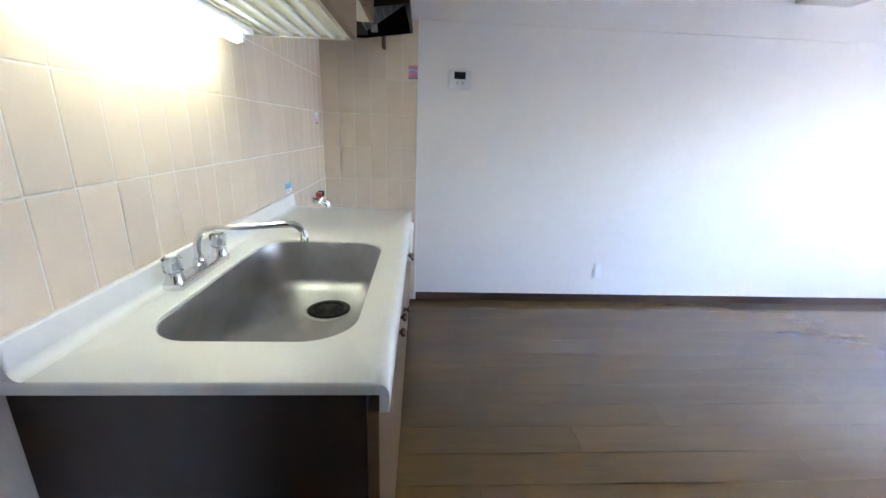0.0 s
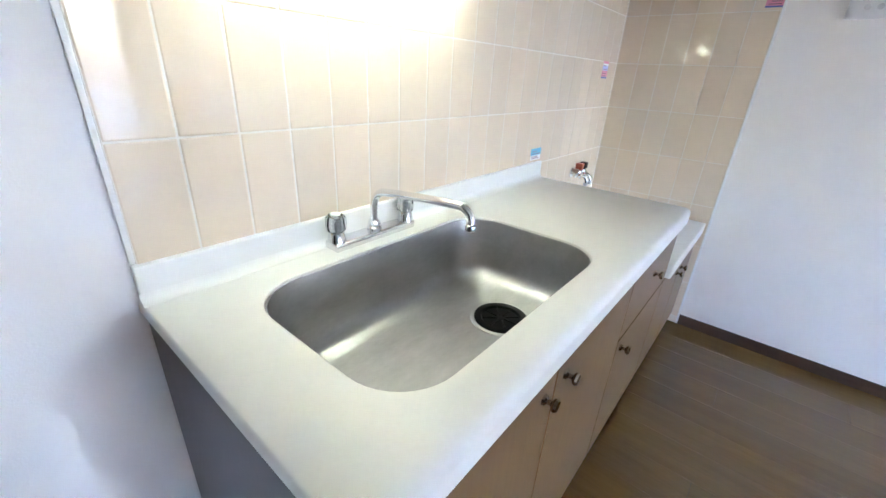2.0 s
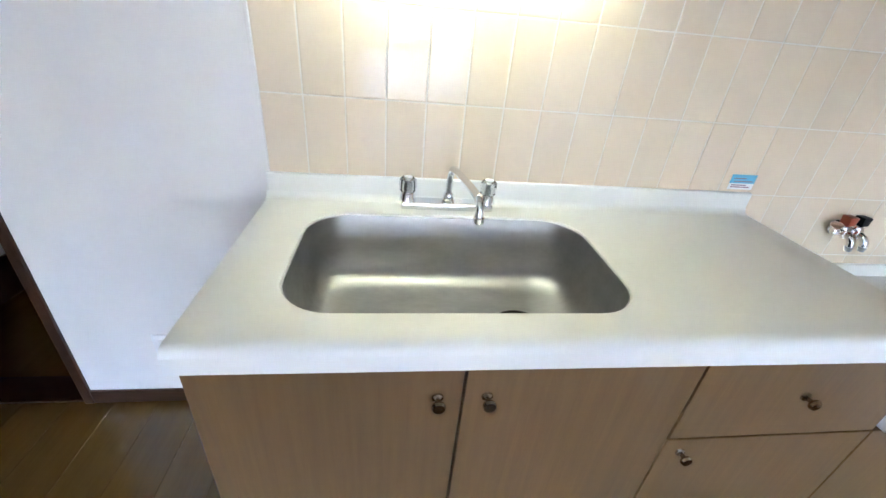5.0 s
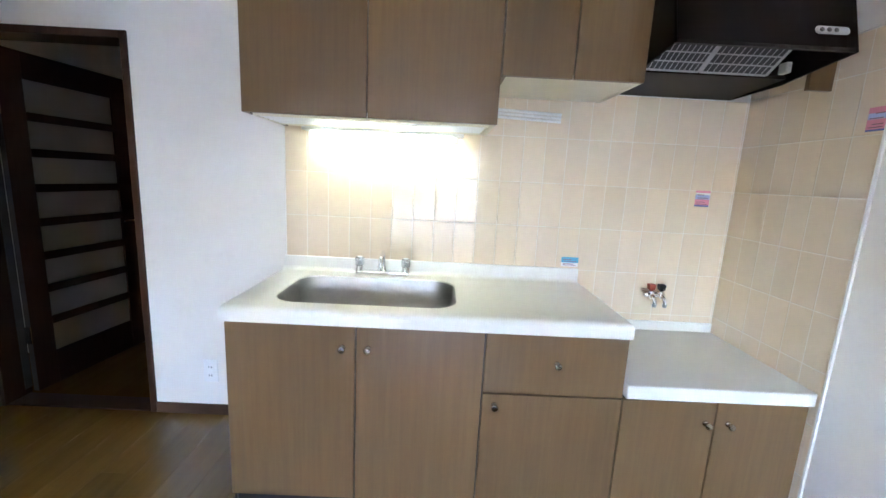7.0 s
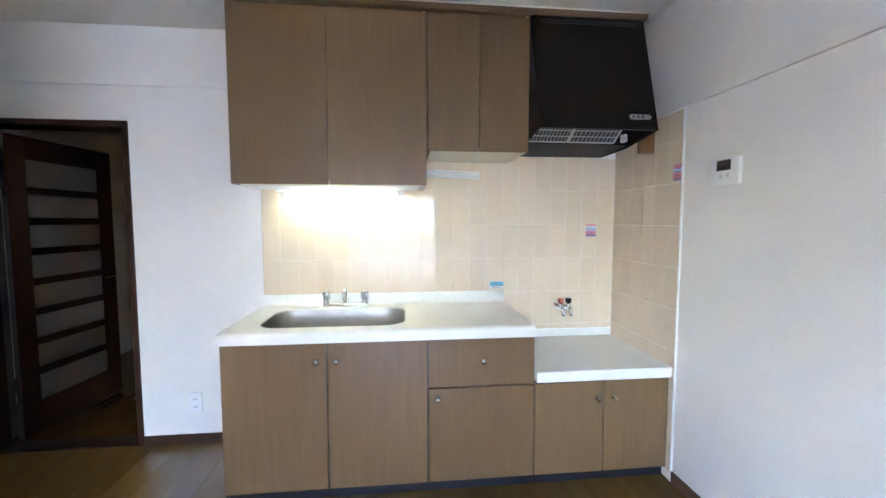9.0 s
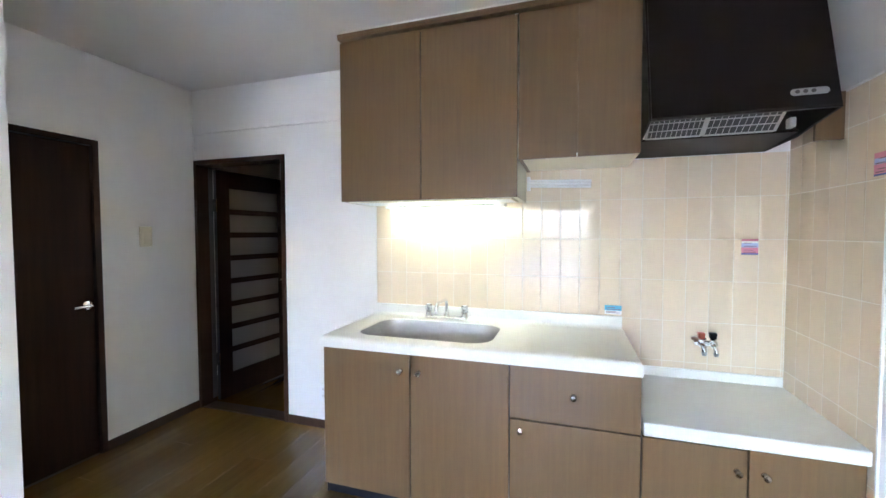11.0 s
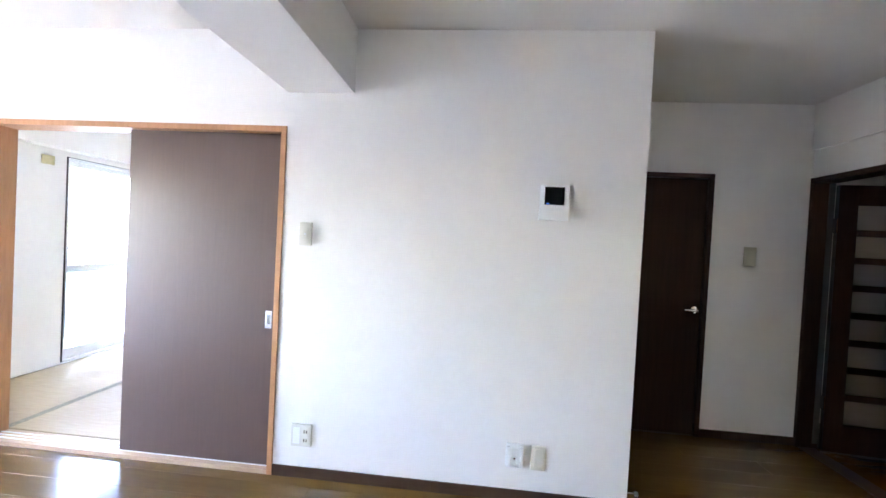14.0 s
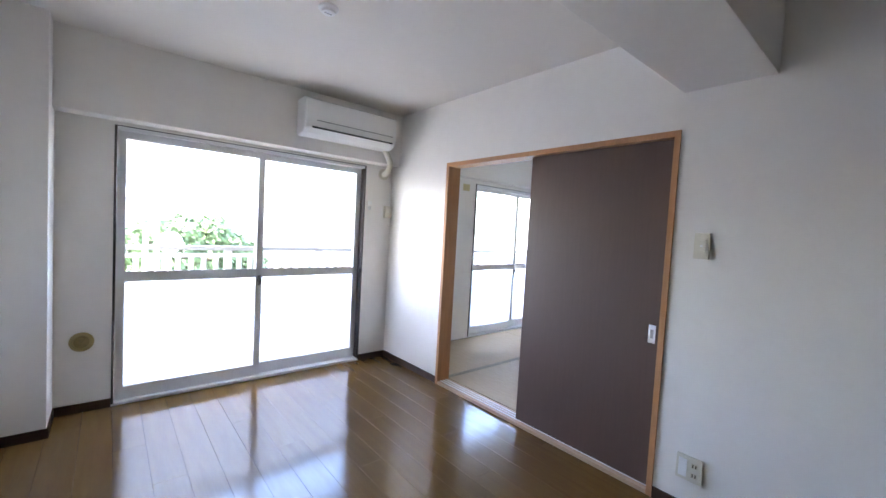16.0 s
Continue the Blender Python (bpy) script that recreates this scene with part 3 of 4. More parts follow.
part("back_box", slabs([(HX0 + 0.009, HX1 - 0.009, -0.42, -0.018, 1.98, 2.41)]), M_FILTDARK, hood)
for fx0, fx1 in ((HX0 + 0.03, 1.757), (1.765, 2.026)):
    f = part("filter", prism(fx0, fx1, [(-0.335, 1.802), (-0.55, 1.945), (-0.545, 1.951), (-0.33, 1.808)]), M_FILTDARK, hood, "dark filter mesh in an alloy frame")
    dy, dz = -0.215, 0.143

    def on(u):
        return -0.335 + dy * u, 1.802 + dz * u - 0.002
    for k in range(7):
        (ya, za), (yb, zb) = on(k / 6 - (0.014 if k in (0, 6) else 0.006)), on(k / 6 + (0.014 if k in (0, 6) else 0.006))
        part("bar", prism(fx0, fx1, [(ya, za), (yb, zb), (yb - 0.002, zb - 0.003), (ya - 0.002, za - 0.003)]), M_FILTER, f)
    n = 11
    for k in range(n + 1):
        x = fx0 + (fx1 - fx0) * k / n
        w = 0.006 if k in (0, n) else 0.0012
        (ya, za), (yb, zb) = on(0), on(1)
        part("bar", prism(x - w, x + w, [(ya - 0.001, za - 0.002), (yb - 0.001, zb - 0.002), (yb - 0.002, zb - 0.0035), (ya - 0.002, za - 0.0035)]), M_FILTER, f)
ctrl = part("label_plate", lathe([(0.0, -0.004), (0.0135, -0.004), (0.0135, 0.0015), (0.011, 0.003), (0.0, 0.003)], "z", (0, 0, 0), 24, False), M_GREY, hood, "silver rounded control plate", True)
for vert in ctrl.data.vertices:
    vert.co.x += 0.044 if vert.co.x > 0 else -0.044
tilt_hood = math.atan2(0.146, 0.524)
on_hood = Matrix.Translation((2.028, -0.5893, 1.878)) @ Matrix.Rotation(radians(90) - tilt_hood, 4, "X")
ctrl.matrix_basis = on_hood
for k in range(3):
    b_ = part("button", lathe([(0.0075, 0.0), (0.0075, 0.0018), (0.005, 0.0024)], "z", (0, 0, 0.003), 14), M_EDGE, hood)
    b_.matrix_basis = on_hood @ Matrix.Translation((-0.038 + 0.024 * k, 0, 0))
part("lamp_socket", slab(2.056, 2.078, -0.395, -0.355, 1.797, 1.838, 0.006), M_PALE, hood, "white socket inside the hood")
part("cable", tube(curve_points([(2.076, -0.36, 1.832), (2.088, -0.34, 1.82), (2.094, -0.30, 1.86), (2.08, -0.25, 1.92)]), 0.005, 8), M_KICK, hood)
fil = thing("hood_side_filler", (2.17, -0.42, 1.73), "brown woodgrain filler strip between hood and tiles", "trim")
part("board", slab(2.124, 2.214, -0.430, -0.412, 1.730, 1.913, 0.001), M_LAM, fil)

# gas taps
taps = thing("gas_tap", (1.88, -0.03, 0.80), "double gas tap with red and black levers", "tap")
part("wall_plate", lathe([(0.026, 0), (0.026, 0.006), (0.015, 0.011), (0.013, 0.034)], "y", (1.872, -0.0068, 0.806), 18), M_CHROME, taps, "", True)
part("body", tube([(1.826, -0.044, 0.806), (1.834, -0.044, 0.806), (1.925, -0.044, 0.806), (1.932, -0.044, 0.806)], [0.009, 0.0145, 0.0145, 0.010], 14), M_CHROME, taps, "chrome cross body", True)
for x, m_, tone in ((1.856, M_RED, "red"), (1.908, M_BLACK, "black")):
    v = part("valve", lathe([(0.0135, -0.012), (0.0165, -0.006), (0.0165, 0.012), (0.012, 0.018), (0.008, 0.022)], "z", (x, -0.052, 0.812), 16), M_CHROME, taps, "", True)
    part("nut", lathe([(0.012, 0.0), (0.0165, 0.002), (0.0165, 0.012), (0.012, 0.014)], "y", (x, -0.058, 0.803), 6), M_CHROME, v)
    part("nozzle", tube(curve_points([(x, -0.070, 0.803), (x, -0.086, 0.799), (x + 0.002, -0.094, 0.786), (x + 0.003, -0.096, 0.772)], 5), 0.0115, 12), M_CHROME, v, "", True)
    part("nozzle_tip", tube([(x + 0.003, -0.096, 0.7722), (x + 0.003, -0.097, 0.756)], [0.0125, 0.009], 12), M_GREY, v, "dull rubber nozzle tip", True)
    lev = slab(x - 0.013, x + 0.013, -0.070, -0.036, 0.833, 0.864, 0.005, 2)
    for vert in lev.verts:
        if vert.co.z > 0.85:
            vert.co.x = x + (vert.co.x - x) * 1.25
    part("lever", lev, m_, v, tone + " plastic tap lever", True)
part("plug", lathe([(0.016, 0), (0.018, 0.010), (0.012, 0.014)], "z", (1.830, -0.046, 0.822), 14), M_COPPER, taps, "dull copper-coloured cap", True)


# stickers
def sticker(x0, x1, z0, z1, bands, label, east=False):
    t = thing("sticker", (XE - 0.008, (x0 + x1) / 2, z0) if east else ((x0 + x1) / 2, -0.006, z0), label, "sticker")
    dep = 0.0009
    for k, (f0, f1, m_) in enumerate(bands):
        za, zb = z0 + (z1 - z0) * f0, z0 + (z1 - z0) * f1
        y0, y1 = -0.0064 - dep - 0.0004 * (k % 2), -0.0064
        if east:
            part("band", slab(XE + y0, XE + y1, x0, x1, za, zb), m_, t)
        else:
            part("band", slab(x0, x1, y0, y1, za, zb), m_, t)
    for k, (f, w0, w1) in enumerate(((0.14, 0.1, 0.85), (0.27, 0.1, 0.7), (0.52, 0.15, 0.9), (0.72, 0.1, 0.6))):
        za = z0 + (z1 - z0) * f
        a, b = x0 + (x1 - x0) * w0, x0 + (x1 - x0) * w1
        if east:
            part("print_line", slab(XE - 0.0083, XE - 0.0077, a, b, za, za + 0.003), M_INK, t)
        else:
            part("print_line", slab(a, b, -0.0083, -0.0077, za, za + 0.003), M_INK, t)


M_INK = mat("print_ink", (0.25, 0.12, 0.16), 0.5)
sticker(1.400, 1.487, 0.923, 0.972, ((0, 0.42, M_WHITE), (0.42, 1, M_BLUE)), "small blue and white notice sticker on the tiles")
sticker(2.036, 2.107, 1.261, 1.340, ((0, 0.10, M_NAVY), (0.10, 0.46, M_PINK), (0.46, 0.74, M_LILAC), (0.74, 0.86, M_WHITE), (0.86, 1, M_PINK)), "pink and lilac warning sticker on the tiles")
sticker(-0.635, -0.575, 1.566, 1.646, ((0, 0.08, M_NAVY), (0.08, 0.5, M_PINK), (0.5, 0.76, M_LILAC), (0.76, 1, M_PINK)), "pink and lilac warning sticker on the end tiles", True)


# ---- fittings on the walls ----
class Wall:
    """Maps (along, out, up) to the room: a wall's own directions."""
    def __init__(self, axis, c, s):
        self.axis, self.c, self.s = axis, c, s

    def slab(self, a0, a1, o0, o1, z0, z1, bevel=0.0, seg=2):
        lo, hi = sorted((self.c + self.s * o0, self.c + self.s * o1))
        return slab(lo, hi, a0, a1, z0, z1, bevel, seg) if self.axis == "x" else slab(a0, a1, lo, hi, z0, z1, bevel, seg)

    def point(self, a, o, z):
        return (self.c + self.s * o, a, z) if self.axis == "x" else (a, self.c + self.s * o, z)


W_E, W_N, W_I, W_W, W_S = Wall("x", XE, -1), Wall("y", 0, -1), Wall("x", XI, 1), Wall("x", XW, 1), Wall("y", YS, 1)


def plate(w, a0, a1, z0, z1, name, label, category, material, kind, rise=0.0):
    w = Wall(w.axis, w.c + w.s * rise, w.s)
    t = thing(name, w.point((a0 + a1) / 2, 0, z0), label, category)
    part("plate", w.slab(a0, a1, -rise, 0.008, z0, z1, 0.003), material, t, "", True)
    ac, zc, wd, ht = (a0 + a1) / 2, (z0 + z1) / 2, a1 - a0, z1 - z0
    if kind == "switch":
        part("rocker", w.slab(ac - 0.016, ac + 0.016, 0.008, 0.0115, zc - 0.028, zc + 0.028, 0.002), material, t)
        part("lamp_dot", w.slab(ac - 0.005, ac + 0.005, 0.0115, 0.0125, zc - 0.005, zc + 0.005), M_WHITE, t)
    elif kind == "outlet":
        cols = (ac,) if wd < 0.09 else (ac - 0.026, ac + 0.026)
        for c in cols:
            part("insert", w.slab(c - 0.017, c + 0.017, 0.008, 0.0105, zc - 0.045, zc + 0.045, 0.0015), material, t)
            for z in (zc - 0.024, zc + 0.024):
                for dx in (-0.0065, 0.0065):
                    part("slot", w.slab(c + dx - 0.0015, c + dx + 0.0015, 0.0105, 0.0112, z - 0.006, z + 0.006), M_BLACK, t)
    elif kind == "mixed":
        part("insert", w.slab(ac - 0.046, ac - 0.008, 0.008, 0.0105, zc - 0.045, zc + 0.045, 0.0015), M_WHITE, t, "white blank insert")
        part("insert", w.slab(ac + 0.006, ac + 0.044, 0.008, 0.0105, zc - 0.045, zc + 0.045, 0.0015), material, t)
        for z in (zc - 0.024, zc + 0.024):
            part("socket", w.slab(ac + 0.011, ac + 0.039, 0.0105, 0.0112, z - 0.012, z + 0.012, 0.0002), M_YELLOWED, t)
            for dx in (0.0185, 0.0315):
                part("slot", w.slab(ac + dx - 0.0022, ac + dx + 0.0022, 0.0112, 0.0118, z - 0.008, z + 0.008), M_BLACK, t)
    elif kind == "blank":
        part("insert", w.slab(ac - wd * 0.28, ac + wd * 0.28, 0.008, 0.0105, zc - ht * 0.38, zc + ht * 0.38, 0.0015), material, t)
    elif kind == "aerial":
        part("insert", w.slab(ac - 0.016, ac + 0.016, 0.008, 0.010, zc - 0.045, zc + 0.045, 0.002), material, t)
        for s in (-1, 1):
            part("insert", w.slab(ac + s * 0.034 - 0.008, ac + s * 0.034 + 0.008, 0.008, 0.021, zc - 0.052, zc + 0.052, 0.002), material, t)
        part("jack", lathe([(0.006, 0), (0.006, 0.004), (0.002, 0.005)], "z", (0, 0, 0), 12), M_CHROME, t).matrix_basis = \
            Matrix.Translation(w.point(ac, 0.010, zc - 0.01)) @ Matrix.Rotation(radians(90), 4, "Y")
    return t


plate(W_E, -2.075, -2.008, 0.195, 0.32, "blank_plate", "small white blank wall plate near the floor", "wall plate", M_WHITE, "blank")
plate(W_N, -0.458, -0.384, 0.194, 0.320, "wall_outlet", "white double outlet low on the wall", "outlet", M_WHITE, "outlet")
plate(W_W, -0.432, -0.348, 1.284, 1.421, "light_switch", "ivory light switch plate in the recess", "switch", M_YELLOWED, "blank")
plate(W_I, -3.335, -3.268, 1.284, 1.411, "light_switch", "ivory light switch beside the sliding door", "switch", M_IVORY, "switch", 0.006)
plate(W_I, -3.331, -3.216, 0.178, 0.300, "wall_outlet", "ivory wide outlet low beside the sliding door", "outlet", M_IVORY, "mixed", 0.006)
plate(W_I, -2.158, -2.068, 0.180, 0.306, "aerial_socket", "white aerial socket low on the partition", "socket", M_WHITE, "aerial", 0.005)
plate(W_I, -2.026, -1.952, 0.178, 0.304, "wall_outlet", "ivory blank-faced outlet low on the partition", "outlet", M_IVORY, "blank", 0.005)
plate(W_S, -0.575, -0.500, 1.445, 1.565, "wall_outlet", "ivory outlet box near the corner by the window", "outlet", M_IVORY, "switch", 0.034)

ic = thing("intercom", W_I.point(-1.985, 0, 1.484), "white video intercom with a dark screen", "intercom")
part("case", W_I.slab(-2.058, -1.914, 0, 0.036, 1.484, 1.663, 0.004), M_WHITE, ic, "", True)
part("screen", W_I.slab(-2.036, -1.938, 0.036, 0.0375, 1.561, 1.652), M_DARKPL, ic, "dark display")
part("indicator", W_I.slab(-2.026, -2.014, 0.0375, 0.0385, 1.563, 1.570), mat("blue_dot", (0.1, 0.3, 0.9), 0.3, emit=(0.1, 0.3, 1.0), strength=0.012), ic, "small blue light")
for k in range(3):
    part("button", W_I.slab(-2.022 + k * 0.03, -2.004 + k * 0.03, 0.036, 0.0375, 1.53, 1.538), M_WHITE, ic)

th = thing("bath_controller", W_E.point(-0.905, 0, 1.51), "white hot-water control panel with a dark display", "controller")
part("case", W_E.slab(-0.986, -0.840, 0, 0.02, 1.513, 1.629, 0.004), M_CASE, th, "", True)
part("screen", W_E.slab(-0.948, -0.874, 0.02, 0.0212, 1.576, 1.620), M_DARKPL, th, "dark display")
for k in range(2):
    part("button", lathe([(0.011, 0), (0.009, 0.002), (0.006, 0.003)], "z", (0, 0, 0), 14), M_PALE, th).matrix_basis = \
        Matrix.Translation(W_E.point(-0.932 + k * 0.036, 0.0195, 1.553)) @ Matrix.Rotation(radians(-90), 4, "Y")


# ---- dark door in the recess ----
dk = thing("door_1", (XW, (DK_Y0 + DK_Y1) / 2, 0), "closed dark brown flush door with a chrome lever", "door")
tagged(dk, kind="structure")
FW = 0.035
for a, b, z0, z1 in ((DK_Y0, DK_Y0 + FW, 0, DK_Z), (DK_Y1 - FW, DK_Y1, 0, DK_Z), (DK_Y0 + FW, DK_Y1 - FW, DK_Z - FW, DK_Z)):
    part("door_frame", slab(XW - WT, XW + 0.012, a, b, z0, z1, 0.003), M_FRAME, dk)
leaf = part("leaf", slab(XW - 0.045, XW - 0.008, DK_Y0 + FW + 0.003, DK_Y1 - FW - 0.003, 0.008, DK_Z - FW - 0.003, 0.002), M_DOOR, dk)
part("lever", tube(curve_points([(XW - 0.008, -0.745, 0.938), (XW + 0.035, -0.745, 0.938), (XW + 0.045, -0.76, 0.938), (XW + 0.045, -0.84, 0.938)], 6), 0.008, 10), M_CHROME, leaf, "chrome lever handle", True)
part("rose", lathe([(0.026, 0), (0.026, 0.006), (0.012, 0.009)], "x", (XW - 0.008, -0.745, 0.938), 22), M_CHROME, leaf, "", True)
stopper = thing("door_stop", (XI - 0.06, YR + 0.02, 0.05), "small metal door stop on the baseboard", "door stop")
part("rod", tube([(XI - 0.03, YR + 0.0085, 0.085), (XI - 0.03, YR + 0.05, 0.085)], 0.006, 10), M_CHROME, stopper)
part("tip", tube([(XI - 0.03, YR + 0.05, 0.085), (XI - 0.03, YR + 0.064, 0.085)], 0.011, 12), M_WHITE, stopper)

# ---- slatted glass door, standing open into the hall ----
d2 = thing("door_2", ((LAT_X0 + LAT_X1) / 2, WT / 2, 0), "dark brown door frame of the hall doorway", "door frame")
tagged(d2, kind="structure")
for a, b, z0, z1 in ((LAT_X0, LAT_X0 + 0.03, 0, LAT_Z), (LAT_X1 - 0.03, LAT_X1, 0, LAT_Z), (LAT_X0 + 0.03, LAT_X1 - 0.03, LAT_Z - 0.035, LAT_Z)):
    part("door_frame", slab(a, b, -0.012, WT + 0.012, z0, z1, 0.003), M_FRAME, d2)
part("gasket", slab(LAT_X0 + 0.0303, LAT_X0 + 0.036, WT - 0.028, WT + 0.010, 0.04, 1.90), M_EDGE, d2, "grey gasket strip in the hinge jamb")
part("threshold", slab(LAT_X0 + 0.03, LAT_X1 - 0.03, 0.0, WT, -0.003, 0.006, 0.002), M_FRAME, d2)
ld = thing("glazed_door", (0, 0, 0), "dark brown door with frosted glass behind horizontal slats, standing open", "door")
LW, LT, LH = 0.745, 0.036, 1.885
st = 0.115
part("stile", slab(0, st, 0, LT, 0.01, LH, 0.003), M_FRAME, ld)
part("stile", slab(LW - st, LW, 0, LT, 0.01, LH, 0.003), M_FRAME, ld)
part("top_rail", slab(st, LW - st, 0, LT, LH - 0.14, LH, 0.003), M_FRAME, ld)
part("bottom_rail", slab(st, LW - st, 0, LT, 0.01, 0.21, 0.003), M_FRAME, ld)
part("glass", slab(st, LW - st, 0.014, 0.020, 0.21, LH - 0.14), M_FROSTIN, ld, "frosted glass pane")
for k in range(7):
    z = 0.21 + (LH - 0.35) * (k + 1) / 8
    part("slat", slab(st, LW - st, -0.002, 0.0135, z - 0.023, z + 0.023, 0.002), M_FRAME, ld)
part("hinge_edge", slab(-0.002, -0.0003, 0.002, LT - 0.002, 0.012, LH - 0.002), M_EDGE, ld, "grey door edge")
for z in (0.30, 1.55):
    part("hinge", slab(-0.010, -0.003, -0.004, LT + 0.002, z, z + 0.10, 0.002), M_SATIN, ld, "steel hinge")
part("lever", tube(curve_points([(LW - 0.055, 0.0, 0.94), (LW - 0.055, -0.042, 0.94), (LW - 0.07, -0.052, 0.94), (LW - 0.15, -0.052, 0.94)], 6), 0.008, 10), M_CHROME, ld, "chrome lever handle", True)
ld.matrix_basis = Matrix.Translation((LAT_X0 + 0.036, WT + 0.014, 0)) @ Matrix.Rotation(radians(84), 4, "Z") @ Matrix.Translation((0, -LT, 0))

# ---- sliding door to the tatami room ----
sd = thing("door_3", (XI - 0.06, (SL_Y0 + SL_Y1) / 2, 0), "light cedar frame of the sliding doorway", "door frame")
tagged(sd, kind="structure")
for a, b, z0, z1 in ((SL_Y0, SL_Y0 + 0.03, 0, SL_Z), (SL_Y1 - 0.03, SL_Y1, 0, SL_Z), (SL_Y0 + 0.03, SL_Y1 - 0.03, SL_Z - 0.032, SL_Z)):
    part("jamb", slab(XI - WT - 0.006, XI + 0.010, a, b, z0, z1, 0.002), M_CEDAR, sd)
part("sill", slab(XI - WT - 0.006, XI + 0.008, SL_Y0 + 0.03, SL_Y1 - 0.03, -0.002, 0.024, 0.002), M_SILL, sd, "pale wooden sill with sliding grooves")
for k in range(3):
    x = XI - 0.030 - k * 0.030
    part("track", slab(x - 0.004, x + 0.004, SL_Y0 + 0.031, SL_Y1 - 0.031, 0.0235, 0.0275), M_WHITE, sd)
fs = thing("sliding_door", (XI - 0.04, -3.93, 0.027), "dark grey-brown sliding door panel with a recessed pull", "sliding door")
part("panel", slab(XI - 0.056, XI - 0.030, -4.392, SL_Y1 - 0.032, 0.028, SL_Z - 0.034, 0.002), M_FUSUMA, fs)
pl = part("pull", slab(XI - 0.0305, XI - 0.0275, -3.532, -3.494, 0.805, 0.905, 0.001), M_CHROME, fs, "recessed metal pull")
part("pull_hollow", slab(XI - 0.0278, XI - 0.0268, -3.522, -3.504, 0.832, 0.880), M_GREY, pl)


# ---- windows ----
def sliding_window(name, x0, x1, z0, z1, label):
    w = thing(name, ((x0 + x1) / 2, YS - 0.06, z0), label, "window")
    tagged(w, kind="structure")
    yf, yb = YS + 0.004, YS - 0.12
    for n_, r in (("window_frame", (x0, x0 + 0.015, yb, yf, z0, z1)), ("window_frame", (x1 - 0.015, x1, yb, yf, z0, z1)),
                  ):
        part(n_, slab(*r, 0.002), M_ALUDARK, w, "dark bronze aluminium frame")
    part("window_head", slab(x0 + 0.0155, x1 - 0.0155, yb, yf, z1 - 0.028, z1 - 0.005, 0.002), M_ALU, w, "silver aluminium head")
    part("head_seal", slab(x0 + 0.0155, x1 - 0.0155, yb, yf - 0.002, z1 - 0.005, z1), M_ALUDARK, w, "dark seal above the head")
    part("window_sill", slab(x0 + 0.0155, x1 - 0.0155, yb, yf + 0.002, z0 - 0.010, z0 + 0.012, 0.002), M_ALU, w, "silver aluminium sill track")
    part("screen_latch", slab(x0 + 0.016, x0 + 0.040, YS - 0.022, YS + 0.010, 0.885, 0.925, 0.004), M_ALUDARK, w, "dark latch on the jamb")
    part("screen_stile", slab(x0 + 0.0155, x0 + 0.034, YS - 0.110, YS - 0.100, z0 + 0.013, z1 - 0.03), M_PALE, w, "pale insect screen stile")
    xm = (x0 + x1) / 2
    for a, b, y, inner in ((xm - 0.025, x1 - 0.016, YS - 0.045, True), (x0 + 0.016, xm + 0.025, YS - 0.082, False)):
        bars = [(a, a + 0.050, y - 0.015, y + 0.015, z0 + 0.013, z1 - 0.03), (b - 0.050, b, y - 0.015, y + 0.015, z0 + 0.013, z1 - 0.03)]
        bars += [(a + 0.050, b - 0.050, y - 0.015, y + 0.015, za, zb) for za, zb in ((z1 - 0.080, z1 - 0.03), (z0 + 0.013, z0 + 0.105), (0.872, 0.938))]
        s = part("sash", slabs(bars), M_ALU, w, "silver aluminium sliding sash")
        up = part("pane", slab(a + 0.048, b - 0.048, y - 0.003, y + 0.003, 0.936, z1 - 0.078), M_GLASS, s, "clear glass pane")
        part("pane", slab(a + 0.048, b - 0.048, y - 0.003, y + 0.003, z0 + 0.103, 0.874), M_FROST, s, "frosted glass pane")
        for za in (0.872, 0.938):
            part("glazing_bead", slab(a + 0.050, b - 0.050, y + 0.0152, y + 0.0175, za - 0.004, za + 0.004), M_ALU, s)
        up.visible_shadow = False
        if inner:
            part("lock", lathe([(0.017, 0), (0.017, 0.012), (0.012, 0.018), (0.004, 0.019)], "y", (a + 0.022, y + 0.0152, 0.846), 16), M_ALUDARK, s, "dark crescent lock", True)
            part("lock_lever", slab(a + 0.014, a + 0.024, y + 0.030, y + 0.040, 0.815, 0.868, 0.003), M_ALUDARK, s)
            part("lock_plate", slab(a + 0.010, a + 0.034, y + 0.0152, y + 0.0165, 0.800, 0.885, 0.0005), M_GREY, s)
    return w


sliding_window("window_1", WIN_X0, WIN_X1, WIN_Z0, WIN_Z1, "sliding aluminium balcony window, clear above and frosted below")
sliding_window("window_2", TW_X0, TW_X1, WIN_Z0 + 0.03, WIN_Z1, "sliding aluminium window of the tatami room")

# ---- air conditioner, vent, lamp socket ----
ac = thing("air_conditioner", (0.05, YS + 0.16, 2.07), "white wall-mounted air conditioner above the window", "air conditioner")
prof = [(YS + 0.151, 2.365), (YS + 0.30, 2.365), (YS + 0.345, 2.345), (YS + 0.355, 2.20), (YS + 0.345, 2.125), (YS + 0.30, 2.085), (YS + 0.23, 2.072), (YS + 0.151, 2.072)]
bm = prism(-0.388, 0.462, prof)
bmesh.ops.bevel(bm, geom=bm.edges[:], offset=0.006, segments=2, affect="EDGES")
part("case", bm, M_WHITE, ac, "", True)
part("louver", prism(-0.35, 0.42, [(YS + 0.349, 2.12), (YS + 0.304, 2.081), (YS + 0.300, 2.085), (YS + 0.345, 2.124)]), M_WHITE, ac)
